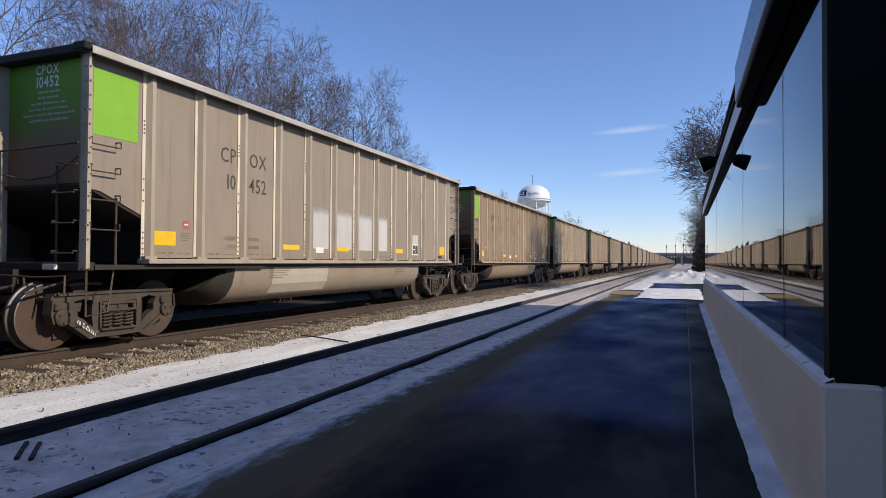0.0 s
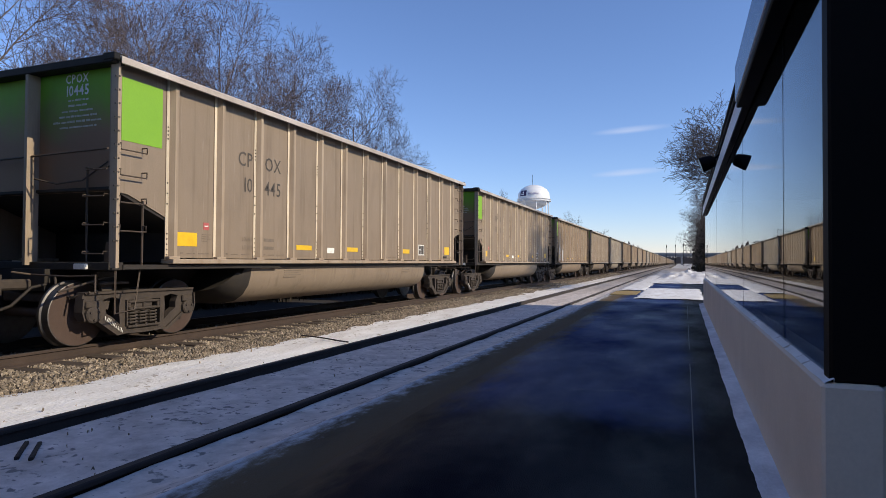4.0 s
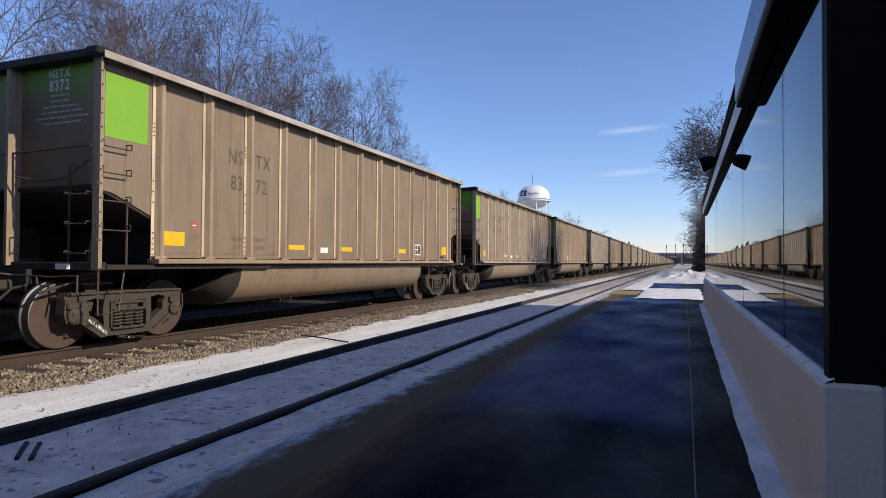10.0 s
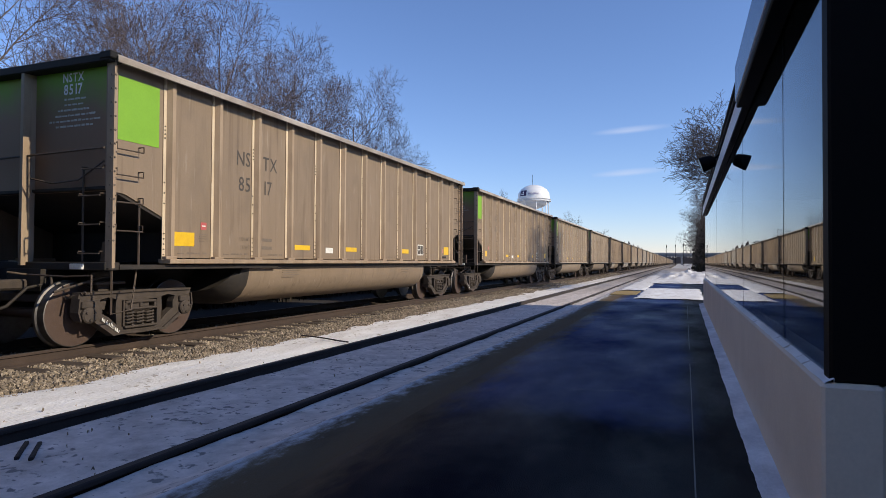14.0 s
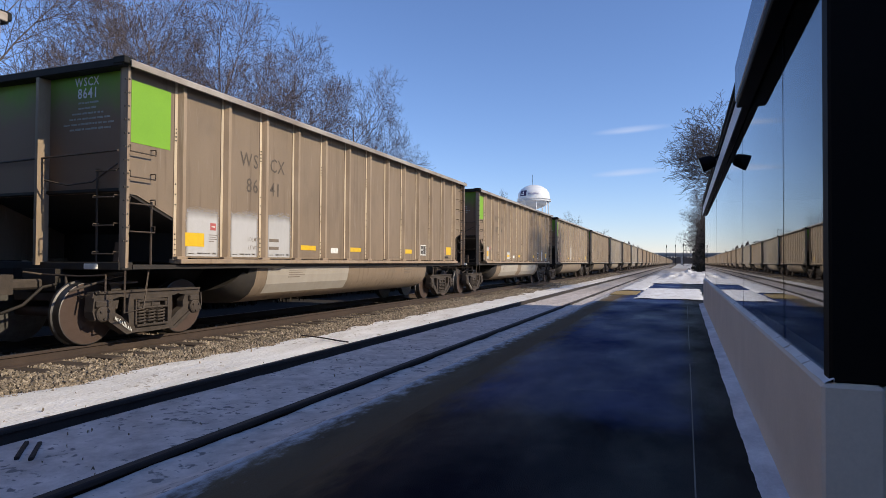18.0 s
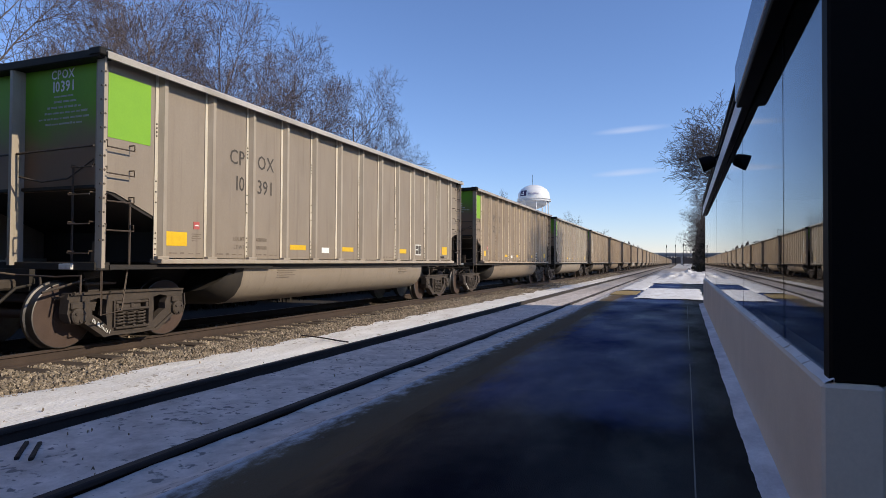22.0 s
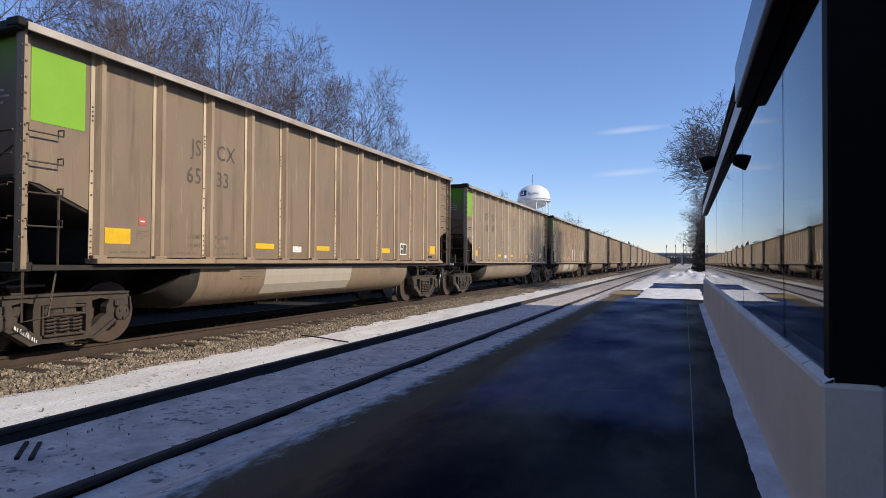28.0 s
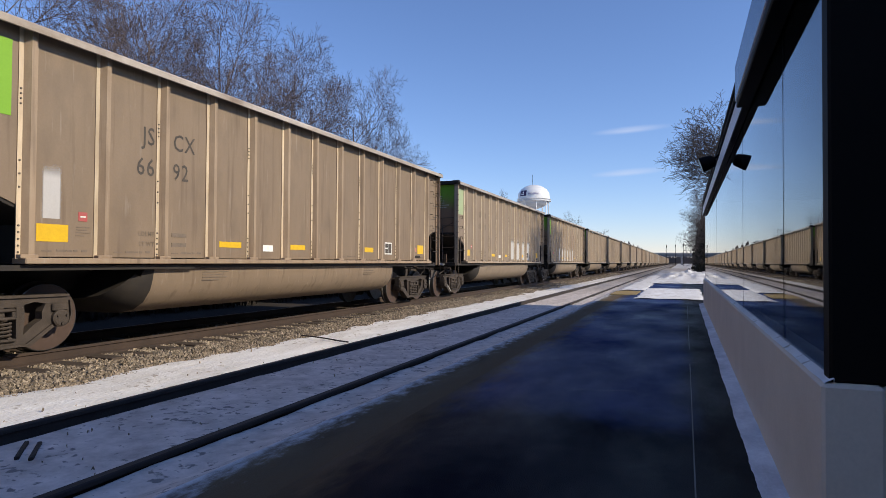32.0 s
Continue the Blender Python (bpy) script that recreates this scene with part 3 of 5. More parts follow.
def build_platform():
    base = thing("platform", "low dark asphalt station platform with a worn concrete edge", "platform", kind="structure")
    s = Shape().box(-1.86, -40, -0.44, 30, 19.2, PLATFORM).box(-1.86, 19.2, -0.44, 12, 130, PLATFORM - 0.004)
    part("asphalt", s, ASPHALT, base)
    s = Shape().box(-2.36, -40, -0.44, -1.86, 130, PLATFORM + 0.0005)
    part("platform_edge", s, EDGE, base, "worn grey concrete edge strip")
    s = Shape()
    for j in range(30):
        y0, y1 = 1.5 + j * 1.2, 1.5 + j * 1.2 + 1.19
        x0, x1 = [0.045 - math.tan(radians(0.46)) * -y + 0.006 * noise.noise((y, 4, 4)) for y in (y0, y1)]
        if j in (5, 9, 14):
            continue
        s.add([(x0 - 0.004, y0, PLATFORM + 0.004), (x0 + 0.004, y0, PLATFORM + 0.004), (x1 + 0.004, y1, PLATFORM + 0.004), (x1 - 0.004, y1, PLATFORM + 0.004)], [(0, 1, 2, 3)])
    part("expansion_joint", s, JOINT, base, "thin dull joint line in the asphalt")
    s = Shape()
    for i in range(24):
        x0, x1 = [-0.95 + 0.6 * k / 24 for k in (i, i + 1)]
        y0, y1 = [5.55 + 0.16 * k / 24 + 0.012 * noise.noise((k * 0.6, 2, 2)) for k in (i, i + 1)]
        w = 0.006 + 0.005 * noise.noise((i * 0.9, 5, 5))
        s.add([(x0, y0 - w, PLATFORM + 0.004), (x1, y1 - w, PLATFORM + 0.004), (x1, y1 + w, PLATFORM + 0.004), (x0, y0 + w, PLATFORM + 0.004)], [(0, 1, 2, 3)])
    part("frost_line", s, FROST, base, "thin frosty crack across the asphalt")
    for j in range(3):
        s = Shape().soft_box(-2.33, 22.4 + j * 0.92, PLATFORM, -1.42, 23.3 + j * 0.92, PLATFORM + 0.02, 0.006)
        for a in range(9):
            for b in range(9):
                s.lathe([(PLATFORM + 0.02, 0.03), (PLATFORM + 0.026, 0.022)], (-2.28 + a * 0.1, 22.45 + j * 0.92 + b * 0.1, 0), 2, 6)
        part("tactile_slab", s, TACTILE, base, "yellow tactile paving slab")
    flat_snow = lambda x, y: PLATFORM + 0.02
    # snow left out from y 28.6 to 35.5 stands in for a shadow band
    sheet("platform_snow", -1.36, 0.80, 20.3, 28.6, 16, 60, flat_snow, SNOW, "sunlit snow left on the platform beyond the shelter", 0.02, 0.12, 13, category="snow")
    sheet("platform_snow", -2.3, 2.5, 35.5, 130, 20, 160, flat_snow, SNOW, "trodden snow on the far platform", 0.03, 0.35, 17, category="snow")
    sheet("platform_snow", -2.34, -1.3, 26.2, 36.5, 10, 50, flat_snow, SNOW, "ragged snow along the far platform edge", 0.02, 0.2, 19, category="snow")
    s = Shape()
    nx, ny = 40, 46
    for j in range(ny + 1):
        for i in range(nx + 1):
            x, y = -1.6 + i * 5.2 / nx, 41 + j * 20 / ny
            edge = max(0.0, min(1.0, 2.2 * min(i, nx - i) / nx * 2, 2.2 * min(j, ny - j) / ny * 2))
            lumps = 0.55 + 0.5 * noise.noise((x * 0.8, y * 0.35, 3)) + 0.35 * noise.noise((x * 2.3, y * 1.2, 6)) + 0.2 * noise.noise((x * 6, y * 4, 9))
            s.v.append((x, y, PLATFORM - 0.01 + 0.62 * edge * max(0.0, lumps)))
    w = nx + 1
    s.f = [(j * w + i, j * w + i + 1, j * w + w + i + 1, j * w + w + i) for j in range(ny) for i in range(nx)]
    s.s = [0] * len(s.f)
    tagged(part("snow_bank", s, SNOW, smooth=True), "ploughed heap of lumpy white snow on the platform", "snow heap")


def build_trackside():
    """Small things on the snow beside the tracks."""
    s = Shape().tube([(-6.6, 9.78, -0.16), (-6.2, 9.5, -0.125), (-5.8, 9.32, -0.12), (-5.45, 9.12, -0.115), (-5.15, 8.98, -0.11)], 0.013, 6)
    tagged(part("cable", s, RAIL_DARK, smooth=True), "dark loose cable lying across the snow strip", "cable")
    for k in (0.0, 0.1):
        s = Shape().soft_box(-0.2, -0.014, -0.03, 0.2, 0.014, 0.008, 0.004)
        ob = part("iron_bar", s, RAIL_DARK, at=pose(-4.24 + k, 2.93 + k * 0.25, -0.074, 0, 0, -43))
        tagged(ob, "short dark iron bar showing through the track snow", "iron bar", "iron bars in the snow")


build_ground()
build_trackside()
build_snow()
build_stones()
build_platform()


# ---- the glazed shelter on the platform ----
SHELTER_TURN = -0.46  # degrees: it stands a little out of line with the track
WALL, PANE, NEAR_END, FAR_END = 0.465, 0.512, 2.62, 18.6
PLINTH_TOP, PANE_TOP, ROOF = 0.80, 2.56, 2.98


def build_shelter():
    base = thing("platform_shelter", "long glazed waiting shelter with grey plinth and dark frames", "shelter", kind="structure")
    base.rotation_euler = (0, 0, radians(SHELTER_TURN))
    deep = 4.2
    s = Shape().soft_box(WALL, NEAR_END, PLATFORM - 0.1, WALL + 0.2, FAR_END, PLINTH_TOP, 0.012)
    part("plinth", s, CONCRETE, base, "grey painted plinth wall under the windows")
    s = Shape().soft_box(WALL + 0.2, NEAR_END, PLATFORM - 0.1, deep, NEAR_END + 0.2, PLINTH_TOP - 0.003, 0.012)
    part("plinth", s, CONCRETE, base, "grey painted end plinth")
    s = Shape().soft_box(WALL + 0.2, FAR_END - 0.2, PLATFORM - 0.1, deep, FAR_END, PLINTH_TOP - 0.003, 0.012)
    part("plinth", s, CONCRETE, base)
    # end wall near black: its deep shade is put into the colour
    s = Shape().soft_box(WALL + 0.035, NEAR_END + 0.045, PLINTH_TOP, deep, NEAR_END + 0.16, ROOF - 0.058, 0.01)
    part("end_wall", s, FRAME, base, "end wall panel with its deep shade put into the black")
    s = Shape().box(PANE, FAR_END - 0.16, PLINTH_TOP, deep, FAR_END - 0.05, ROOF - 0.058)
    part("end_wall", s, FRAME, base)
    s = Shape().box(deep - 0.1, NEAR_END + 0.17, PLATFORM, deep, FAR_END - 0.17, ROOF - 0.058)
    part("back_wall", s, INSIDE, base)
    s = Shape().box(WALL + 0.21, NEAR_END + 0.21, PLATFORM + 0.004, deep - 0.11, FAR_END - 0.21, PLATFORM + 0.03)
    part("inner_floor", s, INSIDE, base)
    # window panes with thin dark joints
    joints = [NEAR_END + 0.17, 3.9, 6.5, 11.8, FAR_END - 0.17]
    for y0, y1 in zip(joints, joints[1:]):
        s = Shape().box(PANE, y0 + 0.002, PLINTH_TOP + 0.012, PANE + 0.012, y1 - 0.002, ROOF - 0.16)
        pane = part("window_pane", s, GLASS, base, "tall tinted glass pane mirroring the train and sky")
        pane.visible_shadow = False
        part("glazing_joint", Shape().box(PANE - 0.001, y1 - 0.0018, PLINTH_TOP + 0.012, PANE + 0.02, y1 + 0.0018, ROOF - 0.16), FRAME, base)
    s = Shape().soft_box(PANE - 0.012, NEAR_END + 0.17, PLINTH_TOP, PANE + 0.04, FAR_END - 0.17, PLINTH_TOP + 0.011, 0.002)
    part("sill_bar", s, FASCIA, base)
    s = Shape().soft_box(PANE - 0.062, NEAR_END + 0.165, PANE_TOP, PANE - 0.003, FAR_END - 0.02, PANE_TOP + 0.02, 0.004)
    part("header", s, FRAME, base, "dark metal rail across the windows")
    s = Shape().soft_box(PANE - 0.06, NEAR_END + 0.165, PANE_TOP + 0.021, PANE - 0.003, FAR_END - 0.02, ROOF - 0.20, 0.004)
    part("fascia", s, FASCIA, base, "pale grey metal fascia")
    for z in (ROOF - 0.199, ROOF - 0.09):
        s = Shape().soft_box(PANE - 0.085, NEAR_END, z, PANE + 0.1, FAR_END + 0.02, z + 0.03, 0.006)
        part("gutter_bead", s, FRAME, base)
    s = Shape().soft_box(PANE - 0.06, NEAR_END + 0.05, ROOF - 0.168, PANE + 0.1, FAR_END, ROOF - 0.091, 0.004)
    part("fascia", s, FASCIA, base, "pale grey upper fascia strip")
    s = Shape().box(WALL, NEAR_END, ROOF - 0.057, 4.3, FAR_END, ROOF)
    part("roof", s, ROOFING, base)
    s = Shape().soft_box(WALL - 0.065, NEAR_END - 0.25, PANE_TOP - 0.015, PANE - 0.004, 5.67, PANE_TOP + 0.05, 0.008)
    part("awning_box", s, FRAME, base, "dark awning box over the window")
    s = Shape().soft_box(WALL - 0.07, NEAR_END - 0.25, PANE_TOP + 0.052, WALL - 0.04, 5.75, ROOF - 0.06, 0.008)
    part("awning_cover", s, FASCIA_BLUE, base, "glossy cover with the mirrored sky's blue put into its colour")
    # snow on the ledge and along the foot
    s = Shape()
    n = 120
    for j in range(n + 1):
        y = NEAR_END + 0.02 + (FAR_END - NEAR_END - 0.05) * (j / n) ** 1.5
        deepness = 0.007 + 0.004 * noise.noise((y * 3, 1, 5))
        edge = 0.013 + 0.006 * noise.noise((y * 6, 7, 3))
        s.v += [(WALL + edge, y, PLINTH_TOP), (WALL + edge + 0.012, y, PLINTH_TOP + deepness), (PANE - 0.001, y, PLINTH_TOP + deepness + 0.012), (PANE - 0.001, y, PLINTH_TOP + 0.002)]
    s.f = [(4 * j + k, 4 * j + k + 1, 4 * j + k + 5, 4 * j + k + 4) for j in range(n) for k in range(3)]
    s.s = [0] * len(s.f)
    ob = part("ledge_snow", s, SNOW, smooth=True)
    ob.rotation_euler = base.rotation_euler
    tagged(ob, "thin snow lying on the window ledge", "snow", kind="structure")
    s = Shape()
    n = 420
    for j in range(n + 1):
        y = NEAR_END + 0.02 + (FAR_END - NEAR_END) * (j / n) ** 1.5
        wide = 0.125 + 0.014 * noise.noise((y * 1.1, 3, 5)) + 0.006 * noise.noise((y * 5, 3, 9)) + 0.004 * noise.noise((y * 13, 3, 9))
        high = 0.016 + 0.006 * noise.noise((y * 2.4, 2, 5))
        s.v += [(WALL - wide, y, PLATFORM), (WALL - wide * 0.7, y, PLATFORM + high * 0.3), (WALL - wide * 0.3, y, PLATFORM + high), (WALL + 0.02, y, PLATFORM + high * 1.3)]
    s.f = [(4 * j + k, 4 * j + k + 1, 4 * j + k + 5, 4 * j + k + 4) for j in range(n) for k in range(3)]
    s.s = [0] * len(s.f)
    ob = part("foot_snow", s, FOOT_SNOW, smooth=True)
    ob.rotation_euler = base.rotation_euler
    tagged(ob, "ragged snow ridge along the foot of the plinth", "snow", kind="structure")
    # floodlight under the roof edge; the glass shows it a second time
    lamp = thing("floodlight", "black round floodlight on an arm under the shelter roof", "floodlight")
    lamp.matrix_basis = pose(0, 0, 0, 0, 0, SHELTER_TURN) @ pose(0.31, 9.45, 2.67)
    part("arm", Shape().tube([(0.0, 0, 0.03), (0.1, 0, 0.07), (0.16, 0, 0.13)], 0.016, 8), FRAME, lamp)
    s = Shape().lathe([(-0.09, 0.05), (-0.06, 0.085), (0.05, 0.105), (0.11, 0.11), (0.112, 0.095)], (0, 0, 0), 0, 16)
    head = part("lamp_head", s, FRAME, lamp, at=pose(0, 0, 0.0, 0, 20, 180), smooth=True)
    part("lamp_lens", Shape().lathe([(0.113, 0.094), (0.116, 0.09)], (0, 0, 0), 0, 16), LENS, head)

    # an unseen block added behind, which keeps the near platform in shade
    house = thing("station_house", "unseen plain block added to shade the near platform", "station house", kind="structure")
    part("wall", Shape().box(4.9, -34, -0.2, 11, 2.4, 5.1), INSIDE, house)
    part("roof", Shape().box(4.7, -34.2, 5.1, 11.2, 2.6, 5.28), ROOFING, house)


build_shelter()


# ---- the coal cars ----
PITCH_LENGTH = 16.18
HALF, BAYS = 7.22, 14
SHEET, RIB_FACE, TOP, SILL = 1.47, 1.60, 4.05, 1.22
WHEEL_R, BOGIE, AXLE = 0.457, 6.27, 0.889


def bay_y(i):
    """Where rib i stands; 0 and BAYS are the two ends, and the leading end bay is the longer one."""
    if i in (0, BAYS):
        return HALF if i else -HALF
    return -HALF + 1.10 + (i - 1) * 1.0375


def car_meshes(tone):
    """Shared meshes of one paint."""
    m, rib = PAINTS[tone], RIB_PAINTS[tone]
    made = {}
    s, rnd = Shape().box(-0.02, 0.0, SILL + 0.05, 0, 1.0375, TOP - 0.03), random.Random(tone + "seam")
    y = 0.2
    while y < 0.84:
        w = rnd.uniform(0.03, 0.14)
        s.box(0, y, 1.335, 0.003, min(y + w, 0.86), 1.335 + rnd.uniform(0.012, 0.03), 1)
        y += w + rnd.uniform(0.01, 0.09)
    made["panel"] = Shape().box(-0.02, 0.0, SILL + 0.05, 0, 1.0375, TOP - 0.03).mesh("side_panel", m)
    made["worn_panel"] = s.mesh("side_panel", m, FADED)
    first, last = bay_y(1) - bay_y(0), bay_y(BAYS) - bay_y(BAYS - 1)
    made["end_bay"] = Shape().prism([(0, 2.20), (0.3, 2.17), (0.55, 2.07), (first, 1.84), (first, TOP - 0.03), (0, TOP - 0.03)], 0, -0.02, 0).mesh("side_panel", m)
    made["end_bay_far"] = Shape().prism([(0, 1.9), (last - 0.35, 2.16), (last, 2.2), (last, TOP - 0.03), (0, TOP - 0.03)], 0, -0.02, 0).mesh("side_panel", m)
    out = 0.09
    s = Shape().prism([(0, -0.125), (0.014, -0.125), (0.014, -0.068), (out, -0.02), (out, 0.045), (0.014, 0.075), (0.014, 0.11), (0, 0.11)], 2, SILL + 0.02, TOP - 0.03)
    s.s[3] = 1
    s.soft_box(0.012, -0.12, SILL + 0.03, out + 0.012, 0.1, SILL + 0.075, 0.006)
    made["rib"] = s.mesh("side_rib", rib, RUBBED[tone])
    b = Shape()
    for z in [1.32, 1.4, 1.48, 1.56, 1.64] + [2.1 + 0.16 * i for i in range(3)] + [3.1, 3.16, 3.22, 3.28]:
        b.lathe([(0.014, 0.014), (0.026, 0.012)], (0, -0.097, z), 0, 6)
    made["rivets"] = b.mesh("rivet_line", BOLT)
    s = Shape().prism([(0, 0), (0.13, 0), (0.13, 0.035), (0.03, 0.035), (0.03, 0.14), (0, 0.14)], 2, SILL - 0.1, TOP - 0.03)
    made["corner"] = s.mesh("corner_post", rib)
    b = Shape()
    for i in range(13):
        z = 1.5 + i * 0.19
        b.lathe([(-0.012, 0.014), (0, 0.016)], (0.085, 0, z), 1, 6)
        b.lathe([(0.13, 0.016), (0.142, 0.014)], (0, 0.02, z), 0, 6)
    made["corner_rivets"] = b.mesh("rivet_line", BOLT)
    s = Shape().prism([(0, 0), (0.13, 0), (0.13, -0.03), (0.03, -0.03), (0.03, -0.075), (0, -0.075)], 2, SILL - 0.1, TOP - 0.03)
    made["far_corner"] = s.mesh("corner_post", rib)
    b = Shape()
    for i in range(16):
        b.lathe([(0.03, 0.014), (0.042, 0.012)], (0, -0.052, 1.35 + i * 0.165), 0, 6)
    made["far_corner_rivets"] = b.mesh("rivet_line", BOLT)
    # the top chord is an angle iron: a flat top and a lip that hangs down in front of the panels
    lip = RIB_FACE + 0.085
    s = Shape().prism([(SHEET - 0.02, TOP), (lip - 0.03, TOP), (lip - 0.006, TOP - 0.012), (lip, TOP - 0.03), (lip, TOP - 0.105), (lip - 0.012, TOP - 0.112),
                       (lip - 0.014, TOP - 0.03), (SHEET - 0.02, TOP - 0.028)], 1, -HALF - 0.02, HALF + 0.02)
    # faces inside the lip are black: the shade under it put into colour
    s.s[7] = s.s[8] = 1
    made["chord"] = s.mesh("top_chord", CHORD_PAINTS[tone], BLACK)
    made["sill"] = Shape().soft_box(SHEET - 0.1, bay_y(1) - 0.09, SILL - 0.04, RIB_FACE + 0.02, bay_y(BAYS - 1) + 0.14, SILL + 0.035, 0.01).mesh("side_sill", rib)
    return made


def grab(width, out=0.10, drop=0.085):
    """A U-shaped grab iron in the plane y-z, standing out along x."""
    h = width / 2
    return Shape().tube([(0, -h, drop), (out, -h, drop), (out, -h, 0), (out, h, 0), (out, h, drop), (0, h, drop)], 0.011, 5)


SPRING = Shape().tube([(0.085 * math.cos(i * 2 * math.pi * 5 / 40), 0.085 * math.sin(i * 2 * math.pi * 5 / 40), i / 40 * 0.235) for i in range(41)], 0.017, 5)
SPRING_MESH = SPRING.mesh("coil_spring", TRUCK, smooth=True)
W = Shape()
W.lathe([(-0.10, 0.425), (-0.10, 0.485), (-0.06, 0.483), (-0.045, 0.46), (0.07, 0.452), (0.075, 0.44)], (0, 0, 0), 0, 44, 1)
W.lathe([(0.0755, 0.44), (0.07, 0.385), (0.035, 0.37), (0.01, 0.30), (0.005, 0.22), (0.03, 0.16), (0.08, 0.13), (0.085, 0.09), (-0.09, 0.09)], (0, 0, 0), 0, 44, 0)
for k in range(3):
    q = k * 2.09
    W.box(0.0, 0.24 * math.cos(q) - 0.02, 0.24 * math.sin(q) - 0.02, 0.02, 0.24 * math.cos(q) + 0.03, 0.24 * math.sin(q) + 0.03)
WHEEL_MESH = W.mesh("wheel", WHEEL, TREAD, smooth=True)
AXLE_MESH = Shape().tube([(-1.08, 0, 0), (1.08, 0, 0)], 0.075, 12).mesh("wheelset", WHEEL, smooth=True)


def side_frame():
    """Cast side frame of a truck in the plane y-z, round x = 0, rails at z 0."""
    s, t = Shape(), 0.065
    halves = [
        [(1.0, 0.64), (1.04, 0.69), (1.02, 0.775), (0.0, 0.785), (0.0, 0.635), (0.30, 0.635), (0.42, 0.66), (0.56, 0.69), (0.70, 0.66)],
        [(1.04, 0.69), (1.06, 0.50), (1.02, 0.38), (0.975, 0.36), (0.955, 0.62), (1.0, 0.64)],
        [(0.83, 0.645), (0.70, 0.66), (0.655, 0.56), (0.655, 0.46), (0.715, 0.35), (0.80, 0.35), (0.82, 0.5)],
        [(0.80, 0.35), (0.715, 0.35), (0.655, 0.46), (0.55, 0.40), (0.41, 0.28), (0.36, 0.25), (0.34, 0.14), (0.48, 0.125)],
        [(0.30, 0.635), (0.30, 0.25), (0.36, 0.25), (0.41, 0.28), (0.43, 0.48), (0.42, 0.66)],
        [(0.0, 0.235), (0.30, 0.25), (0.36, 0.25), (0.34, 0.14), (0.0, 0.13)],
    ]
    flanges = [
        [(1.0, 0.745), (1.02, 0.775), (0.0, 0.785), (0.0, 0.752)],
        [(0.80, 0.35), (0.77, 0.385), (0.44, 0.165), (0.34, 0.172), (0.0, 0.165), (0.0, 0.13), (0.34, 0.14), (0.48, 0.125)],
        [(0.30, 0.635), (0.30, 0.25), (0.325, 0.26), (0.325, 0.635)],
        [(1.04, 0.69), (1.06, 0.50), (1.02, 0.38), (1.0, 0.385), (1.035, 0.50), (1.018, 0.69)],
    ]
    for e in (1, -1):
        for k, bars in ((0.0, halves), (0.035, flanges)):
            for b in bars:
                outline = [(e * y, z) for y, z in b]
                s.prism(outline if e > 0 else outline[::-1], 0, -t if not k else t - 0.002, t + k)
        y = e * AXLE
        s.soft_box(-t, y - 0.12, 0.555, t + 0.05, y + 0.10, 0.65, 0.015)
        s.lathe([(-0.09, 0.115), (0.11, 0.115), (0.125, 0.095), (0.13, 0.05)], (0, y, WHEEL_R), 0, 18)
        for k in range(3):
            q = 0.5 + k * 2.09
            s.lathe([(0.12, 0.02), (0.148, 0.017)], (0, y + 0.07 * math.cos(q), WHEEL_R + 0.07 * math.sin(q)), 0, 6)
    # bolster end, with its two pockets, in the spring window
    s.soft_box(-t - 0.01, -0.29, 0.585, t + 0.05, 0.29, 0.625, 0.012)
    s.soft_box(-t - 0.01, -0.29, 0.485, t + 0.06, 0.29, 0.52, 0.012)
    for y in (-0.27, 0.0, 0.27):
        s.soft_box(-t - 0.01, y - 0.025, 0.515, t + 0.04, y + 0.025, 0.59, 0.008)
    s.soft_box(-t, -0.30, 0.215, t + 0.05, 0.30, 0.25, 0.01)
    return s


FRAME_MESH = side_frame().mesh("side_frame", TRUCK)
BRAKE = Shape().soft_box(-0.05, -0.16, 0.28, 0.05, 0.16, 0.6, 0.02)
BRAKE_MESH = BRAKE.mesh("brake_beam", TRUCK)
GRAB_MESH = grab(0.45).mesh("grab_iron", IRON)
LADDER_GRAB = grab(0.40, 0.1, 0.03).mesh("ladder_rung", IRON)
FRAME_X = 1.02


def tub_shape():
    """The belly between the trucks: flat sides rounding into a trough, with curved ends."""
    section = [(1.42, 1.17), (1.40, 0.95), (1.36, 0.78), (1.24, 0.6), (1.05, 0.48), (0.75, 0.42), (0.3, 0.41)]
    section = section + [(-x, z) for x, z in section[::-1]]
    s, n = Shape(), len(section)
    stations = [(-1, 4.75, 0.15), (-1, 4.5, 0.62), (-1, 4.16, 1.0), (1, 4.16, 1.0), (1, 4.5, 0.62), (1, 4.75, 0.15)]
    for e, out, k in stations:
        for x, z in section:
            low = (1.17 - z) / 0.76
            s.v.append((x * (0.9 + 0.1 * k), e * (out - (0.05 + 0.6 * (1 - k)) * (1 - low)), 1.17 - (1.17 - z) * (0.6 + 0.4 * k)))
    for j in range(len(stations) - 1):
        for i in range(n):
            s.f.append((j * n + i, j * n + (i + 1) % n, (j + 1) * n + (i + 1) % n, (j + 1) * n + i))
    s.f += [tuple(range(n)), tuple(range((len(stations) - 1) * n, len(stations) * n))[::-1]]
    s.s = [0 if 2 * n <= i < 3 * n else 1 for i in range(len(s.f))]
    return s


END_SILL = Shape().soft_box(-1.45, -HALF - 0.02, 1.09, 1.5, -HALF + 0.22, 1.2, 0.01).mesh("end_sill", BLACK)
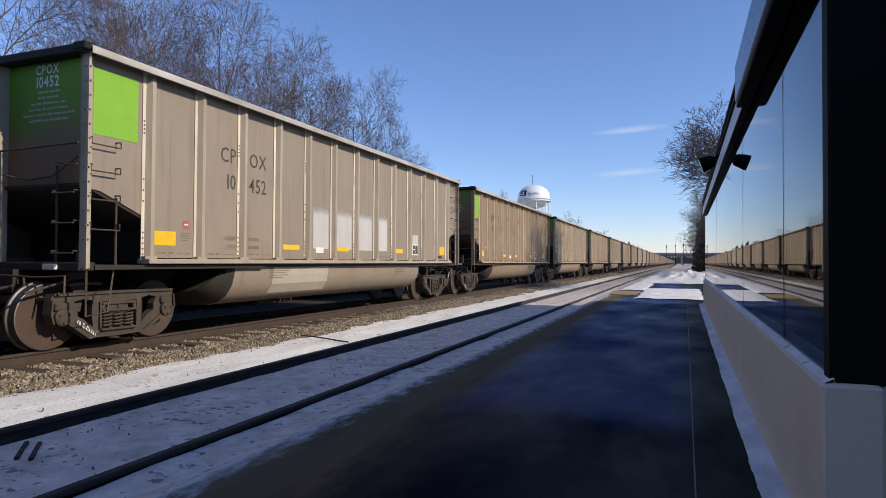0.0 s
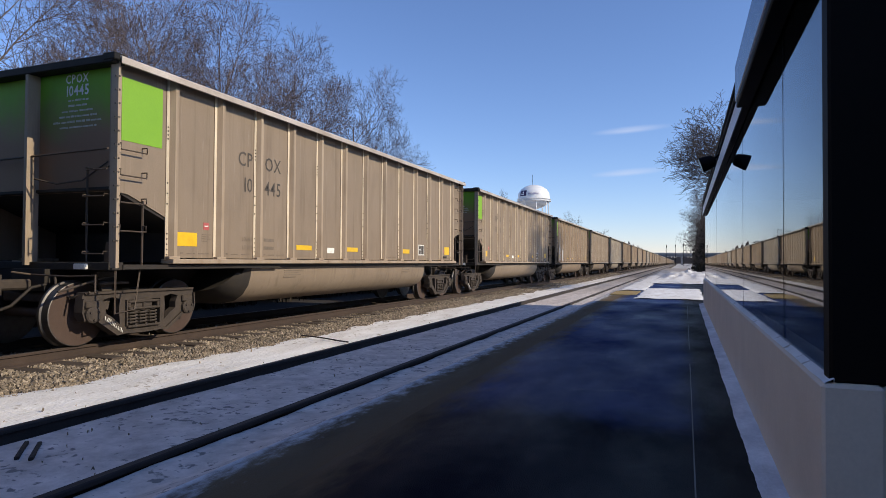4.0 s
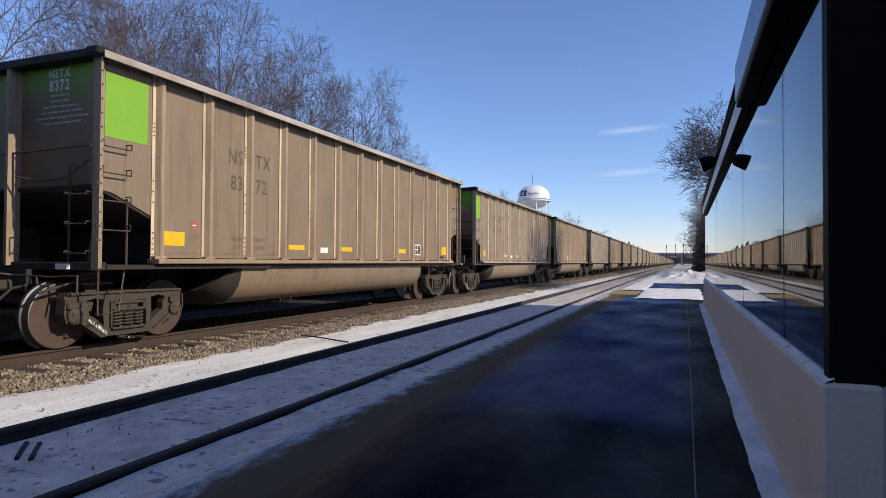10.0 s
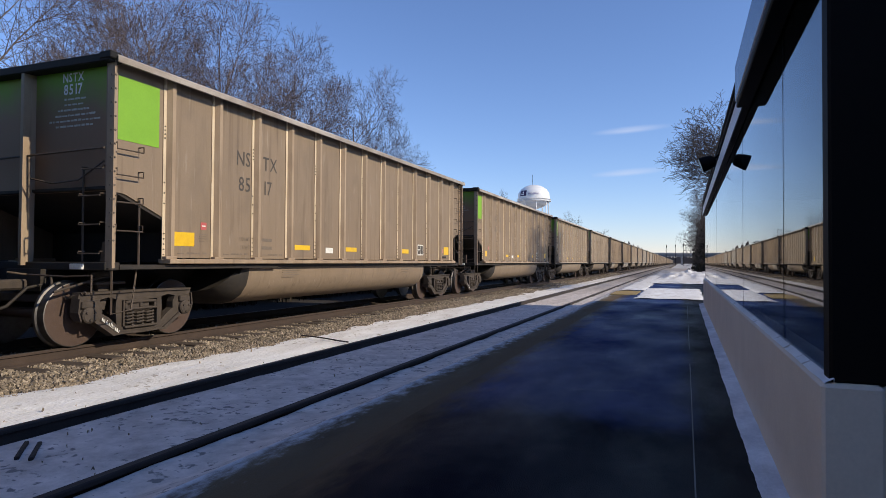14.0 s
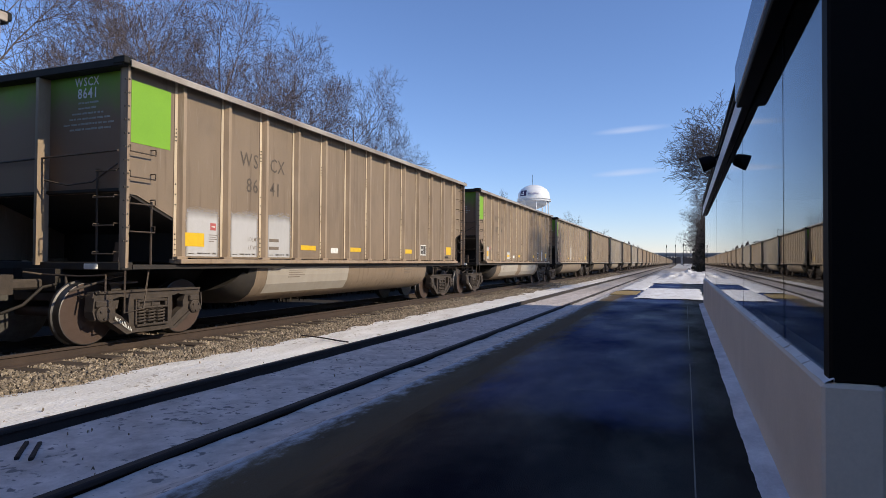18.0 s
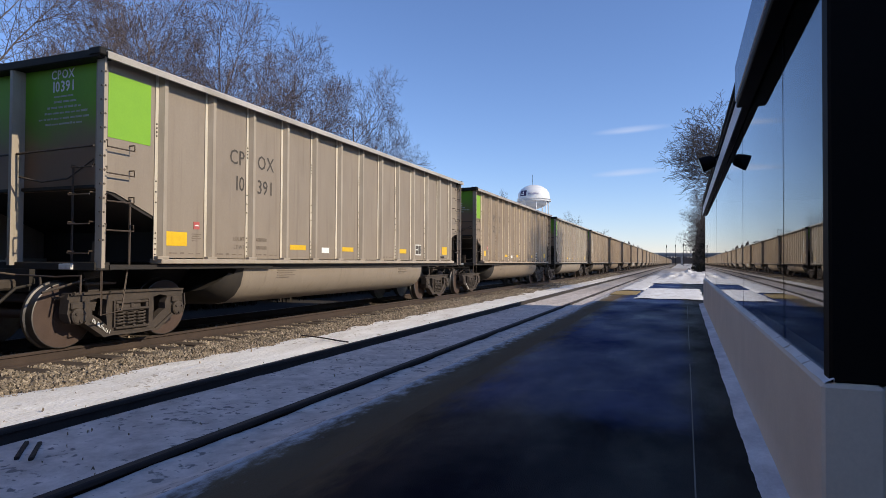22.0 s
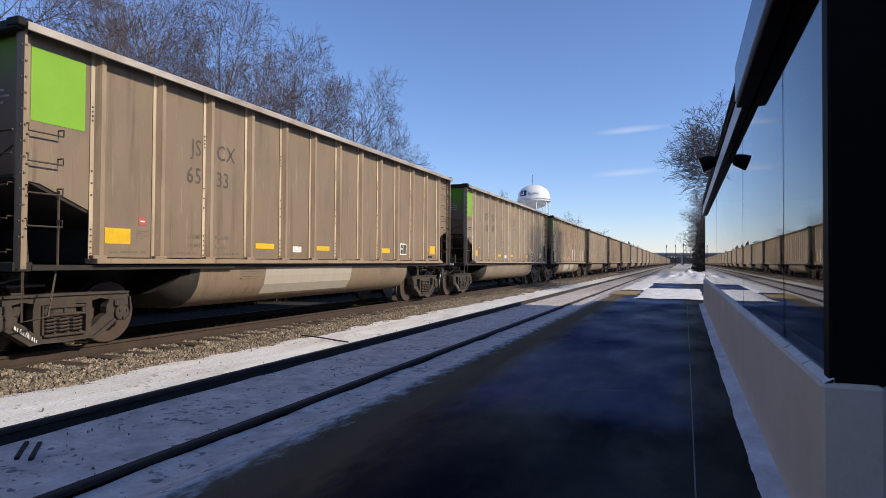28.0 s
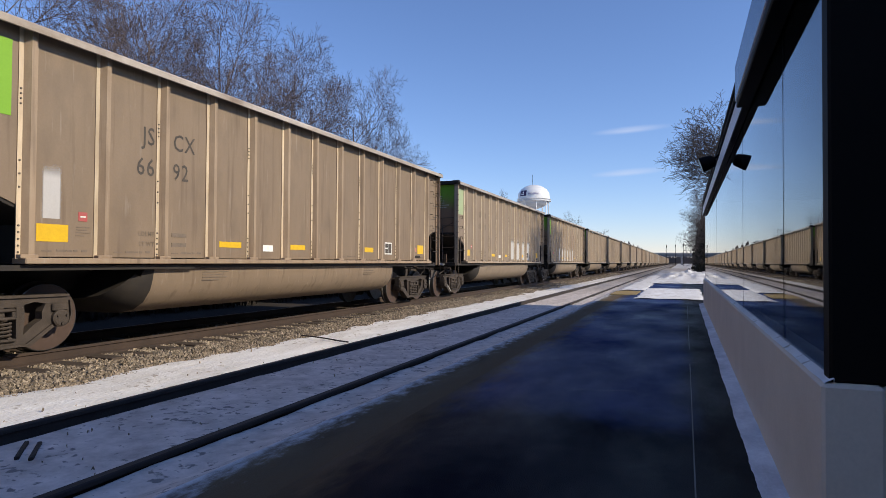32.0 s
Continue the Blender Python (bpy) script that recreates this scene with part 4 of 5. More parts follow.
# second box: a black strip put in for the shaded gap under the sill
DECK = Shape().box(-1.50, -HALF + 0.2, 1.10, 1.52, -3.4, 1.165).box(-1.50, -3.4, 1.112, 1.49, 0, 1.163).mesh("deck_plate", BLACK)
CENTRE_SILL = Shape().box(-0.35, -HALF - 0.1, 0.78, 0.35, HALF + 0.1, 1.099).mesh("centre_sill", BLACK)


def slope_shape():
    s = Shape()
    y0, y1 = -HALF, -HALF + 1.4
    return s.prism([(y0 + 0.05, 2.22), (y1, 1.68), (y1, 1.2), (y1 + 0.03, 1.2), (y1 + 0.03, 1.71), (y0 + 0.05, 2.26)], 0, -1.45, 1.45)


SLOPE_MESH = slope_shape().mesh("slope_sheet", BLACK)
TUB = tub_shape()
TUB_MESHES = {t: TUB.mesh("belly_tub", PAINTS[t], BLACK, smooth=True) for t in PAINTS}
COUPLER = Shape().soft_box(-0.075, 0, 0.80, 0.075, 0.6, 0.95, 0.03)
COUPLER.prism([(-0.13, 0.55), (0.13, 0.52), (0.17, 0.62), (0.1, 0.8), (0.0, 0.84), (0.03, 0.72), (-0.06, 0.7), (-0.11, 0.82), (-0.17, 0.8)], 2, 0.74, 1.02)
COUPLER_MESH = COUPLER.mesh("coupler", TRUCK)
CAP_MESH = Shape().soft_box(-0.1, -0.115, TOP - 0.07, 0.12, 0.07, TOP + 0.032, 0.012).mesh("corner_cap", CHORD)
HOSE_MESH = Shape().tube([(0.34, -HALF - 0.05, 0.88), (0.36, -HALF - 0.3, 0.84), (0.33, -HALF - 0.55, 0.6), (0.24, -HALF - 0.78, 0.5), (0.1, -HALF - 0.86, 0.52)], [0.02, 0.022, 0.022, 0.022, 0.035], 8).mesh("air_hose", BLACK, smooth=True)
LEVER_MESH = Shape().tube([(0.12, -HALF - 0.42, 1.06), (0.16, -HALF - 0.16, 1.02), (0.9, -HALF - 0.14, 1.0), (1.35, -HALF - 0.1, 1.02), (1.42, -HALF - 0.16, 0.78)], 0.014, 6).mesh("uncoupling_lever", IRON)
RIG = Shape().prism([(-HALF + 0.22, 1.06), (-HALF + 0.5, 1.06), (-HALF + 0.47, 0.78), (-HALF + 0.41, 0.5), (-HALF + 0.36, 0.52), (-HALF + 0.30, 0.8)], 0, 0.94, 0.99)
RIG.soft_box(0.8, -HALF + 0.16, 0.88, 1.12, -HALF + 0.66, 0.92, 0.01).soft_box(0.5, -HALF + 0.5, 0.92, 0.72, -HALF + 0.72, 1.08, 0.03)
RIG.soft_box(-0.95, -HALF + 0.62, 0.28, 0.95, -HALF + 0.74, 0.42, 0.02).soft_box(-0.6, -HALF - 0.06, 0.62, 0.62, -HALF + 0.1, 0.76, 0.02)
RIG.tube([(1.05, -HALF - 0.42, 0.8), (1.06, -HALF - 0.1, 0.88), (1.08, -HALF + 0.25, 0.98), (1.1, -HALF + 0.4, 1.0)], 0.017, 6)
RIG.tube([(0.5, -HALF - 0.05, 0.98), (0.62, -HALF - 0.12, 0.8), (0.9, -HALF - 0.1, 0.7), (1.15, -HALF - 0.02, 0.78)], 0.02, 6)
RIG_MESH = RIG.mesh("brake_rigging", TRUCK)
RESERVOIR = Shape().lathe([(-0.75, 0.05), (-0.7, 0.17), (-0.62, 0.24), (0.25, 0.24), (0.25, 0.255), (0.29, 0.255), (0.29, 0.24), (1.02, 0.24), (1.1, 0.17), (1.15, 0.05)], (0, 0, 0), 0, 18)
RESERVOIR.soft_box(-0.6, -0.2, -0.3, -0.5, 0.2, -0.18, 0.01).soft_box(0.7, -0.2, -0.3, 0.8, 0.2, -0.18, 0.01)
RESERVOIR_MESH = RESERVOIR.mesh("air_reservoir", TANK_GREY, smooth=True)
GRATE = Shape()
for i in range(13):
    GRATE.box(0.32 + i * 0.075, -HALF - 0.26, 0.985, 0.345 + i * 0.075, -HALF - 0.02, 1.01)
for i in range(5):
    GRATE.box(0.3, -HALF - 0.27 + i * 0.06, 0.98, 1.26, -HALF - 0.245 + i * 0.06, 1.005)
GRATE.prism([(-HALF - 0.28, 0.96), (-HALF - 0.02, 0.96), (-HALF - 0.02, 0.7), (-HALF - 0.1, 0.7)], 0, 1.26, 1.29)
GRATE_MESH = GRATE.mesh("end_grating", TRUCK)
LOAD = Shape()
for j in range(29):
    for i in range(9):
        x, y = -1.43 + i * 2.86 / 8, -HALF + 0.13 + j * (2 * HALF - 0.26) / 28
        LOAD.v.append((x, y, 3.55 + 0.12 * noise.noise((x, y, 3)) - 0.12 * (x / 1.43) ** 2))
LOAD.f = [(j * 9 + i, j * 9 + i + 1, j * 9 + i + 10, j * 9 + i + 9) for j in range(28) for i in range(8)]
LOAD.s = [0] * len(LOAD.f)
LOAD_MESH = LOAD.mesh("coal_load", COAL, smooth=True)


def flat(y0, y1, z0, z1, x=SHEET + 0.004):
    return Shape().box(x - 0.003, y0, z0, x + 0.001, y1, z1)


CAR_LABELS = {"grey": "grey-tan steel coal gondola with bright green end panels on rails",
              "tan": "tan steel coal gondola, green end panels dulled by dirt",
              "brown": "dirty brown steel coal gondola with soot-darkened green end"}


def build_car(tone, full=True, fade=False):
    """A rotary-dump coal gondola at the origin, its near side towards +x; full: with its small ironwork."""
    car = thing("coal_car", CAR_LABELS[tone], "rail car", "cars of the coal train")
    made, rib = car_meshes(tone), RIB_PAINTS[tone]
    part("belly_tub", TUB_MESHES[tone], None, car, "rounded belly between the trucks")
    part("centre_sill", CENTRE_SILL, None, car, "black centre sill")
    part("coal_load", LOAD_MESH, None, car, "load of black coal")
    turned = pose(0, 0, 0, 0, 0, 180)
    part("top_chord", made["chord"], None, car)
    part("top_chord", made["chord"], None, car, at=turned)
    part("side_sill", made["sill"], None, car)
    part("side_sill", made["sill"], None, car, at=turned)
    for i in range(BAYS if full else 0):
        me = made["end_bay"] if i == 0 else made["end_bay_far"] if i == BAYS - 1 else made["worn_panel" if i in (1, 2, 3, 8, 12) else "panel"]
        part("side_panel", me, None, car, at=(SHEET, bay_y(i), 0))
    if not full:
        part("side_panel", Shape().prism([(-HALF, 2.28), (bay_y(1), 1.9), (bay_y(1), SILL + 0.05), (bay_y(13), SILL + 0.05), (bay_y(13), 1.9), (HALF, 2.28), (HALF, TOP - 0.1), (-HALF, TOP - 0.1)],
                                         0, SHEET - 0.02, SHEET), PAINTS[tone], car)
    outline = [(-SHEET + 0.02, -HALF)] + [(-SHEET, -HALF)]
    for i in range(1, BAYS):
        y = bay_y(i)
        outline += [(-SHEET, y - 0.085), (-RIB_FACE, y - 0.065), (-RIB_FACE, y + 0.065), (-SHEET, y + 0.085)]
    s = Shape().prism(outline + [(-SHEET, HALF), (-SHEET + 0.02, HALF)], 2, SILL, TOP - 0.1)
    part("far_side", s, PAINTS[tone], car, "ribbed side turned away from the platform")
    for i in range(1, BAYS):
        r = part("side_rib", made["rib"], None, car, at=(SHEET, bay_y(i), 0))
        if full:
            if i in (1, 3, 5, 7, 9, 11):
                tagged(part("rivet_line", made["rivets"], None, r), kind="stuff")
    # ends
    for turn in (Matrix.Identity(4), turned):
        part("end_sill", END_SILL, None, car, "black end sill", at=turn)
        part("deck_plate", DECK, None, car, at=turn)
        part("slope_sheet", SLOPE_MESH, None, car, "black slope sheet over the truck", at=turn)
        part("end_panel", Shape().box(-1.45, -HALF + 0.09, 2.2, 1.45, -HALF + 0.11, TOP - 0.1), END_PAINTS[tone], car, "green end sheet dulled by coal dirt", at=turn)
        part("end_chord", Shape().soft_box(-1.60, -HALF - 0.10, TOP - 0.10, 1.60, -HALF + 0.12, TOP + 0.015, 0.012), CHORD, car, "black top chord of the end", at=turn)
        part("centre_post", Shape().prism([(-0.17, -HALF + 0.09), (-0.15, -HALF - 0.085), (-0.09, -HALF - 0.085), (-0.07, -HALF + 0.09)], 2, 1.15, TOP - 0.1), rib, car, at=turn)
        part("corner_post", made["corner"], None, car, at=turn @ Matrix.Translation((SHEET, -HALF, 0)))
        if turn is turned:
            part("corner_post", made["far_corner"], None, car, at=(SHEET, HALF, 0))
        else:
            part("corner_post", Shape().prism([(-RIB_FACE, -HALF), (-SHEET, -HALF), (-SHEET, -HALF + 0.14), (-RIB_FACE, -HALF + 0.14)], 2, SILL - 0.1, TOP - 0.08), rib, car)
        for x in (1.53,) if turn is not turned else (-1.53,):
            part("corner_cap", CAP_MESH, None, car, at=turn @ Matrix.Translation((x, -HALF, 0)))
        if full:
            part("air_hose", HOSE_MESH, None, car, "rubber air hose", at=turn)
            part("uncoupling_lever", LEVER_MESH, None, car, at=turn)
            if turn is turned:
                part("end_grating", GRATE_MESH, None, car, "open steel crossover grating", at=turn @ Matrix.Diagonal((-1, 1, 1, 1)))
            else:
                part("brake_rigging", RIG_MESH, None, car, "rusty brake rigging over the leading wheels")
        part("coupler", COUPLER_MESH, None, car, at=turn @ pose(0, -HALF, 0, 0, 0, 180))
        if full:
            rivets = part("rivet_line", made["far_corner_rivets" if turn is turned else "corner_rivets"], None, car, at=(SHEET, HALF if turn is turned else -HALF, 0))
            tagged(rivets, kind="stuff")
            for z in (1.32, 1.72, 2.12, 2.5):
                part("end_rung", LADDER_GRAB, None, car, at=turn @ pose(1.22, -HALF + 0.09 if z > 2.3 else -HALF + 0.05, z, 0, 0, -90))
            part("ladder_rail", Shape().tube([(1.0, -HALF + 0.03, 1.15), (1.0, -HALF + 0.03, 2.5)], 0.016, 6), IRON, car, at=turn)
            part("end_rail", Shape().tube([(-1.45, -HALF - 0.02, 2.72), (1.45, -HALF - 0.02, 2.78)], 0.016, 6), IRON, car, at=turn)
            if turn is not turned:
                part("brake_hose", Shape().tube([(0.1, -HALF - 0.1, 2.4), (0.4, -HALF + 0.02, 2.33), (0.9, -HALF + 0.03, 2.36), (1.4, -HALF + 0.02, 2.6)], 0.014, 5), IRON, car, at=turn)
                part("end_box", Shape().soft_box(0.86, -HALF - 0.06, 1.1, 1.1, -HALF + 0.03, 1.18, 0.01), WHITE, car, "small white tag on the end sill", at=turn)
            part("sill_step", Shape().tube([(1.46, -HALF + 0.12, 1.12), (1.46, -HALF + 0.12, 0.48), (1.45, -HALF + 0.46, 0.52), (1.42, -HALF + 0.58, 1.12)], 0.017, 5), IRON, car, at=turn)
    if full:
        for z in (2.78, 2.42, 2.04, 1.64):
            part("grab_iron", GRAB_MESH, None, car, at=(SHEET, -HALF + 0.31, z))
        part("ladder_rail", Shape().tube([(SHEET + 0.02, -HALF + 0.54, 1.16), (SHEET + 0.02, -HALF + 0.54, 2.1)], 0.017, 6), IRON, car)
        for i in range(7):
            part("grab_iron", GRAB_MESH, None, car, at=(SHEET, HALF - 0.30, 1.55 + i * 0.36))
        part("ladder_rail", Shape().tube([(SHEET + 0.02, HALF - 0.52, 1.16), (SHEET + 0.02, HALF - 0.52, 2.1)], 0.017, 6), IRON, car)
        part("brake_lever", Shape().prism([(-HALF + 0.40, 1.2), (-HALF + 0.52, 1.2), (-HALF + 0.49, 1.5), (-HALF + 0.43, 1.5)], 0, 0.9, 1.0), IRON, car)
    # paint and placards on the near side
    part("green_panel", flat(-HALF + 0.17, bay_y(1) - 0.2, 2.93, TOP - 0.22), PALE_GREEN if fade else GREEN, car, "bright green painted square")
    part("green_panel", Shape().box(-SHEET - 0.005, bay_y(13) + 0.15, 2.93, -SHEET - 0.001, HALF - 0.17, TOP - 0.24), GREEN, car)
    part("yellow_placard", flat(bay_y(1) + 0.13, bay_y(1) + 0.55, 1.46, 1.68), YELLOW, car, "yellow placard")
    for i, off, w, h in ((4, 0.22, 0.56, 0.1), (6, 0.2, 0.52, 0.1), (9, 0.22, 0.46, 0.12), (12, 0.41, 0.44, 0.26)):
        part("reflector", flat(bay_y(i) + off, bay_y(i) + off + w, 1.46, 1.46 + h), YELLOW, car, "yellow reflector strip")
    if full:
        part("white_decal", flat(bay_y(5) + 0.36, bay_y(5) + 0.66, 1.41, 1.53), WHITE, car, "small white decal")
        s = flat(bay_y(10) + 0.3, bay_y(10) + 0.72, 1.42, 1.74)
        box = part("stencil_box", s, WHITE, car, "black and white stencil box")
        for y0, y1, z0, z1 in ((0.33, 0.48, 1.45, 1.57), (0.33, 0.48, 1.60, 1.71), (0.51, 0.69, 1.45, 1.71)):
            part("stencil_mark", Shape().box(SHEET + 0.004, bay_y(10) + y0, z0, SHEET + 0.008, bay_y(10) + y1, z1), LETTER, box)
        part("small_tag", flat(bay_y(12) + 0.17, bay_y(12) + 0.33, 1.52, 1.64), FADED_RED, car, "small faded red tag")
        part("tag_bracket", Shape().soft_box(SHEET, bay_y(12) + 0.2, 1.345, SHEET + 0.03, bay_y(12) + 0.56, 1.41, 0.006), BLACK, car, "black bracket under the placard")
        part("air_reservoir", RESERVOIR_MESH, None, car, "dusty grey air tank behind the end ladder", at=(0, HALF - 0.5, 1.47))
        red = part("red_decal", flat(bay_y(1) + 0.69, bay_y(1) + 0.82, 1.74, 1.86), RED, car, "small red decal with a white bar")
        part("decal_bar", flat(bay_y(1) + 0.715, bay_y(1) + 0.795, 1.79, 1.81, SHEET + 0.009), WHITE, red)
        table = Shape()
        for z, w in ((1.655, 0.2), (1.62, 0.16), (1.585, 0.2), (1.545, 0.12)):
            table.box(SHEET, bay_y(1) + 0.66, z, SHEET + 0.005, bay_y(1) + 0.66 + w, z + 0.011)
        tagged(part("load_table", table, FADED, car, "small stencilled lines too worn to read"), kind="stuff")
        for first, second, z in (("LD", "LMT", 1.625), ("LT", "WT", 1.475)):
            part("weight_line", lettering(first, 0.075, (SHEET + 0.005, bay_y(3) - 0.31, z), (0, 1, 0), (0, 0, 1), 1.0), FADED, car, "faded stencilled weight line")
            part("weight_line", lettering(second, 0.075, (SHEET + 0.005, bay_y(3) - 0.13, z), (0, 1, 0), (0, 0, 1), 1.0), FADED, car, "faded stencilled weight line")
            part("weight_figure", flat(bay_y(3) + 0.2, bay_y(3) + 0.5, z - 0.03, z + 0.03), FADED, car, "faded figures too worn to read")
        print_lines = Shape()
        for y in (-3.1, 2.5):
            for z, w in ((1.035, 0.62), (0.99, 0.5), (0.945, 0.58), (0.9, 0.4)):
                print_lines.box(1.37, y, z, 1.408 + 0.09 * (z - 0.95), y + w, z + 0.014)
        tagged(part("belly_print", print_lines, FADED, car, "small worn lines on the belly"), kind="stuff")
    # trucks
    for e in (-1, 1):
        truck = part("truck", Shape().soft_box(-1.1, e * BOGIE - 0.2, 0.42, 1.1, e * BOGIE + 0.2, 0.66, 0.04).box(-0.3, e * BOGIE - 0.3, 0.6, 0.3, e * BOGIE + 0.3, 0.8), TRUCK, car, "rusty cast steel truck")
        for side in (-1, 1):
            part("side_frame", FRAME_MESH, None, truck, at=pose(side * FRAME_X, e * BOGIE, 0, 0, 0, 0 if side > 0 else 180))
        if full:
            for dy in (-0.19, 0.0, 0.19):
                part("coil_spring", SPRING_MESH, None, truck, at=(FRAME_X + 0.02, e * BOGIE + dy * 0.98, 0.25))
            for dy in (-0.42, 0.42):
                part("brake_beam", BRAKE_MESH, None, truck, at=(0.72, e * BOGIE + dy, 0))
        if full and e < 0:
            x = FRAME_X + 0.104
            scrawl = Shape()
            rnd = random.Random(tone)
            for k in range(15):
                y, z = -BOGIE - 0.69 + k * 0.02, 0.385 - k * 0.0145
                a, w, q = rnd.uniform(0.018, 0.042), rnd.uniform(0.004, 0.012), rnd.uniform(-0.012, 0.03)
                scrawl.add([(x, y, z - 0.02), (x, y + w, z - 0.024), (x, y + w + q, z + a), (x, y + q, z + a)], [(0, 1, 2, 3)])
            tagged(part("chalk_mark", scrawl, WHITE, truck, "white scrawl too rough to read"), kind="stuff")
        for dy in (-AXLE, AXLE):
            axle = part("wheelset", AXLE_MESH, None, car, at=(0, e * BOGIE + dy, WHEEL_R))
            part("wheel", WHEEL_MESH, None, axle, at=(HALF_GAUGE, 0, 0))
            if full:
                part("wheel", WHEEL_MESH, None, axle, at=pose(-HALF_GAUGE, 0, 0, 0, 0, 180))
    return car


MARKS = {0: ("CPOX", "10452", "grey"), 1: ("NSTX", "8382", "brown"), 2: ("CPOX", "10218", "tan"), 3: ("CPOX", "10460", "tan"), 4: ("CPOX", "10445", "tan"), 6: ("JSCX", "6854", "brown"),
         7: ("CPOX", "3325", "tan"), 8: ("NSTX", "8499", "grey"), 9: ("JSCX", "6731", "brown"), 10: ("NSTX", "8372", "brown"), 11: ("CPOX", "10249", "tan"),
         12: ("WSCX", "8740", "brown"), 13: ("CPOX", "10441", "grey"), 14: ("NSTX", "8517", "brown"), 17: ("CPOX", "3351", "tan"), 18: ("WSCX", "8641", "brown"),
         19: ("WSCX", "8794", "brown"), 20: ("CPOX", "10072", "tan"), 21: ("CPOX", "3235", "tan"), 22: ("CPOX", "10391", "grey"), 23: ("PSTX", "2235", "tan"),
         24: ("CPOX", "10211", "grey"), 25: ("NSTX", "8509", "tan"), 28: ("JSCX", "6533", "brown"), 29: ("CPOX", "10289", "tan"), 30: ("PSTX", "2196", "brown"),
         31: ("NSTX", "8340", "tan"), 32: ("JSCX", "6692", "brown")}
# washed patches: car, first bay, share of it, last bay, share, low, high
PATCHES = [(0, 5, 0.1, 8, 0.8, 1.5, 2.45), (0, 10, 0.2, 10, 0.8, 1.7, 2.05), (6, 1, 0.0, 1, 1.0, 1.3, 2.35), (6, 2, 0.0, 2, 1.0, 1.3, 2.15), (18, 1, 0.0, 1, 1.0, 1.3, 2.1), (18, 2, 0.0, 3, 1.0, 1.3, 2.15),
           (19, 1, 0.0, 1, 0.65, 1.36, 1.9), (19, 4, 0.05, 4, 0.95, 1.36, 1.72), (19, 11, 0.0, 11, 0.8, 1.32, 1.9), (19, 12, 0.3, 12, 1.0, 1.32, 1.85), (20, 5, 0.0, 5, 1.0, 1.5, 2.45),
           (25, 1, 0.0, 1, 1.0, 2.1, 3.5), (25, 2, 0.0, 2, 0.55, 1.3, 3.3), (25, 2, 0.56, 2, 1.0, 1.3, 2.0), (25, 7, 0.1, 7, 0.9, 1.32, 1.9),
           (30, 7, 0.2, 8, 0.9, 1.32, 2.35), (30, 11, 0.2, 12, 1.0, 1.32, 2.35), (32, 1, 0.1, 1, 0.42, 1.75, 2.4), (8, 1, 0.72, 1, 1.0, 1.45, 2.05), (12, 1, 0.0, 1, 0.7, 1.38, 1.88), (12, 4, 0.05, 4, 1.0, 1.36, 1.72),
           (33, 7, 0.1, 11, 0.3, 1.35, 2.3), (34, 3, 0.2, 9, 0.5, 1.32, 2.2)]
TUB_PATCHES = [(0, -3.0, -1.0), (19, -3.4, -0.4), (19, 0.3, 3.6), (28, -2.4, 0.9), (18, -3.8, -0.7), (30, -2.3, -0.4), (30, 0.35, 1.7)]
WORN = (1, 6, 9, 10, 12, 18, 19, 28)  # cars whose lettering is nearly gone
NEAR_CARS = range(-1, 35)
CARS = []


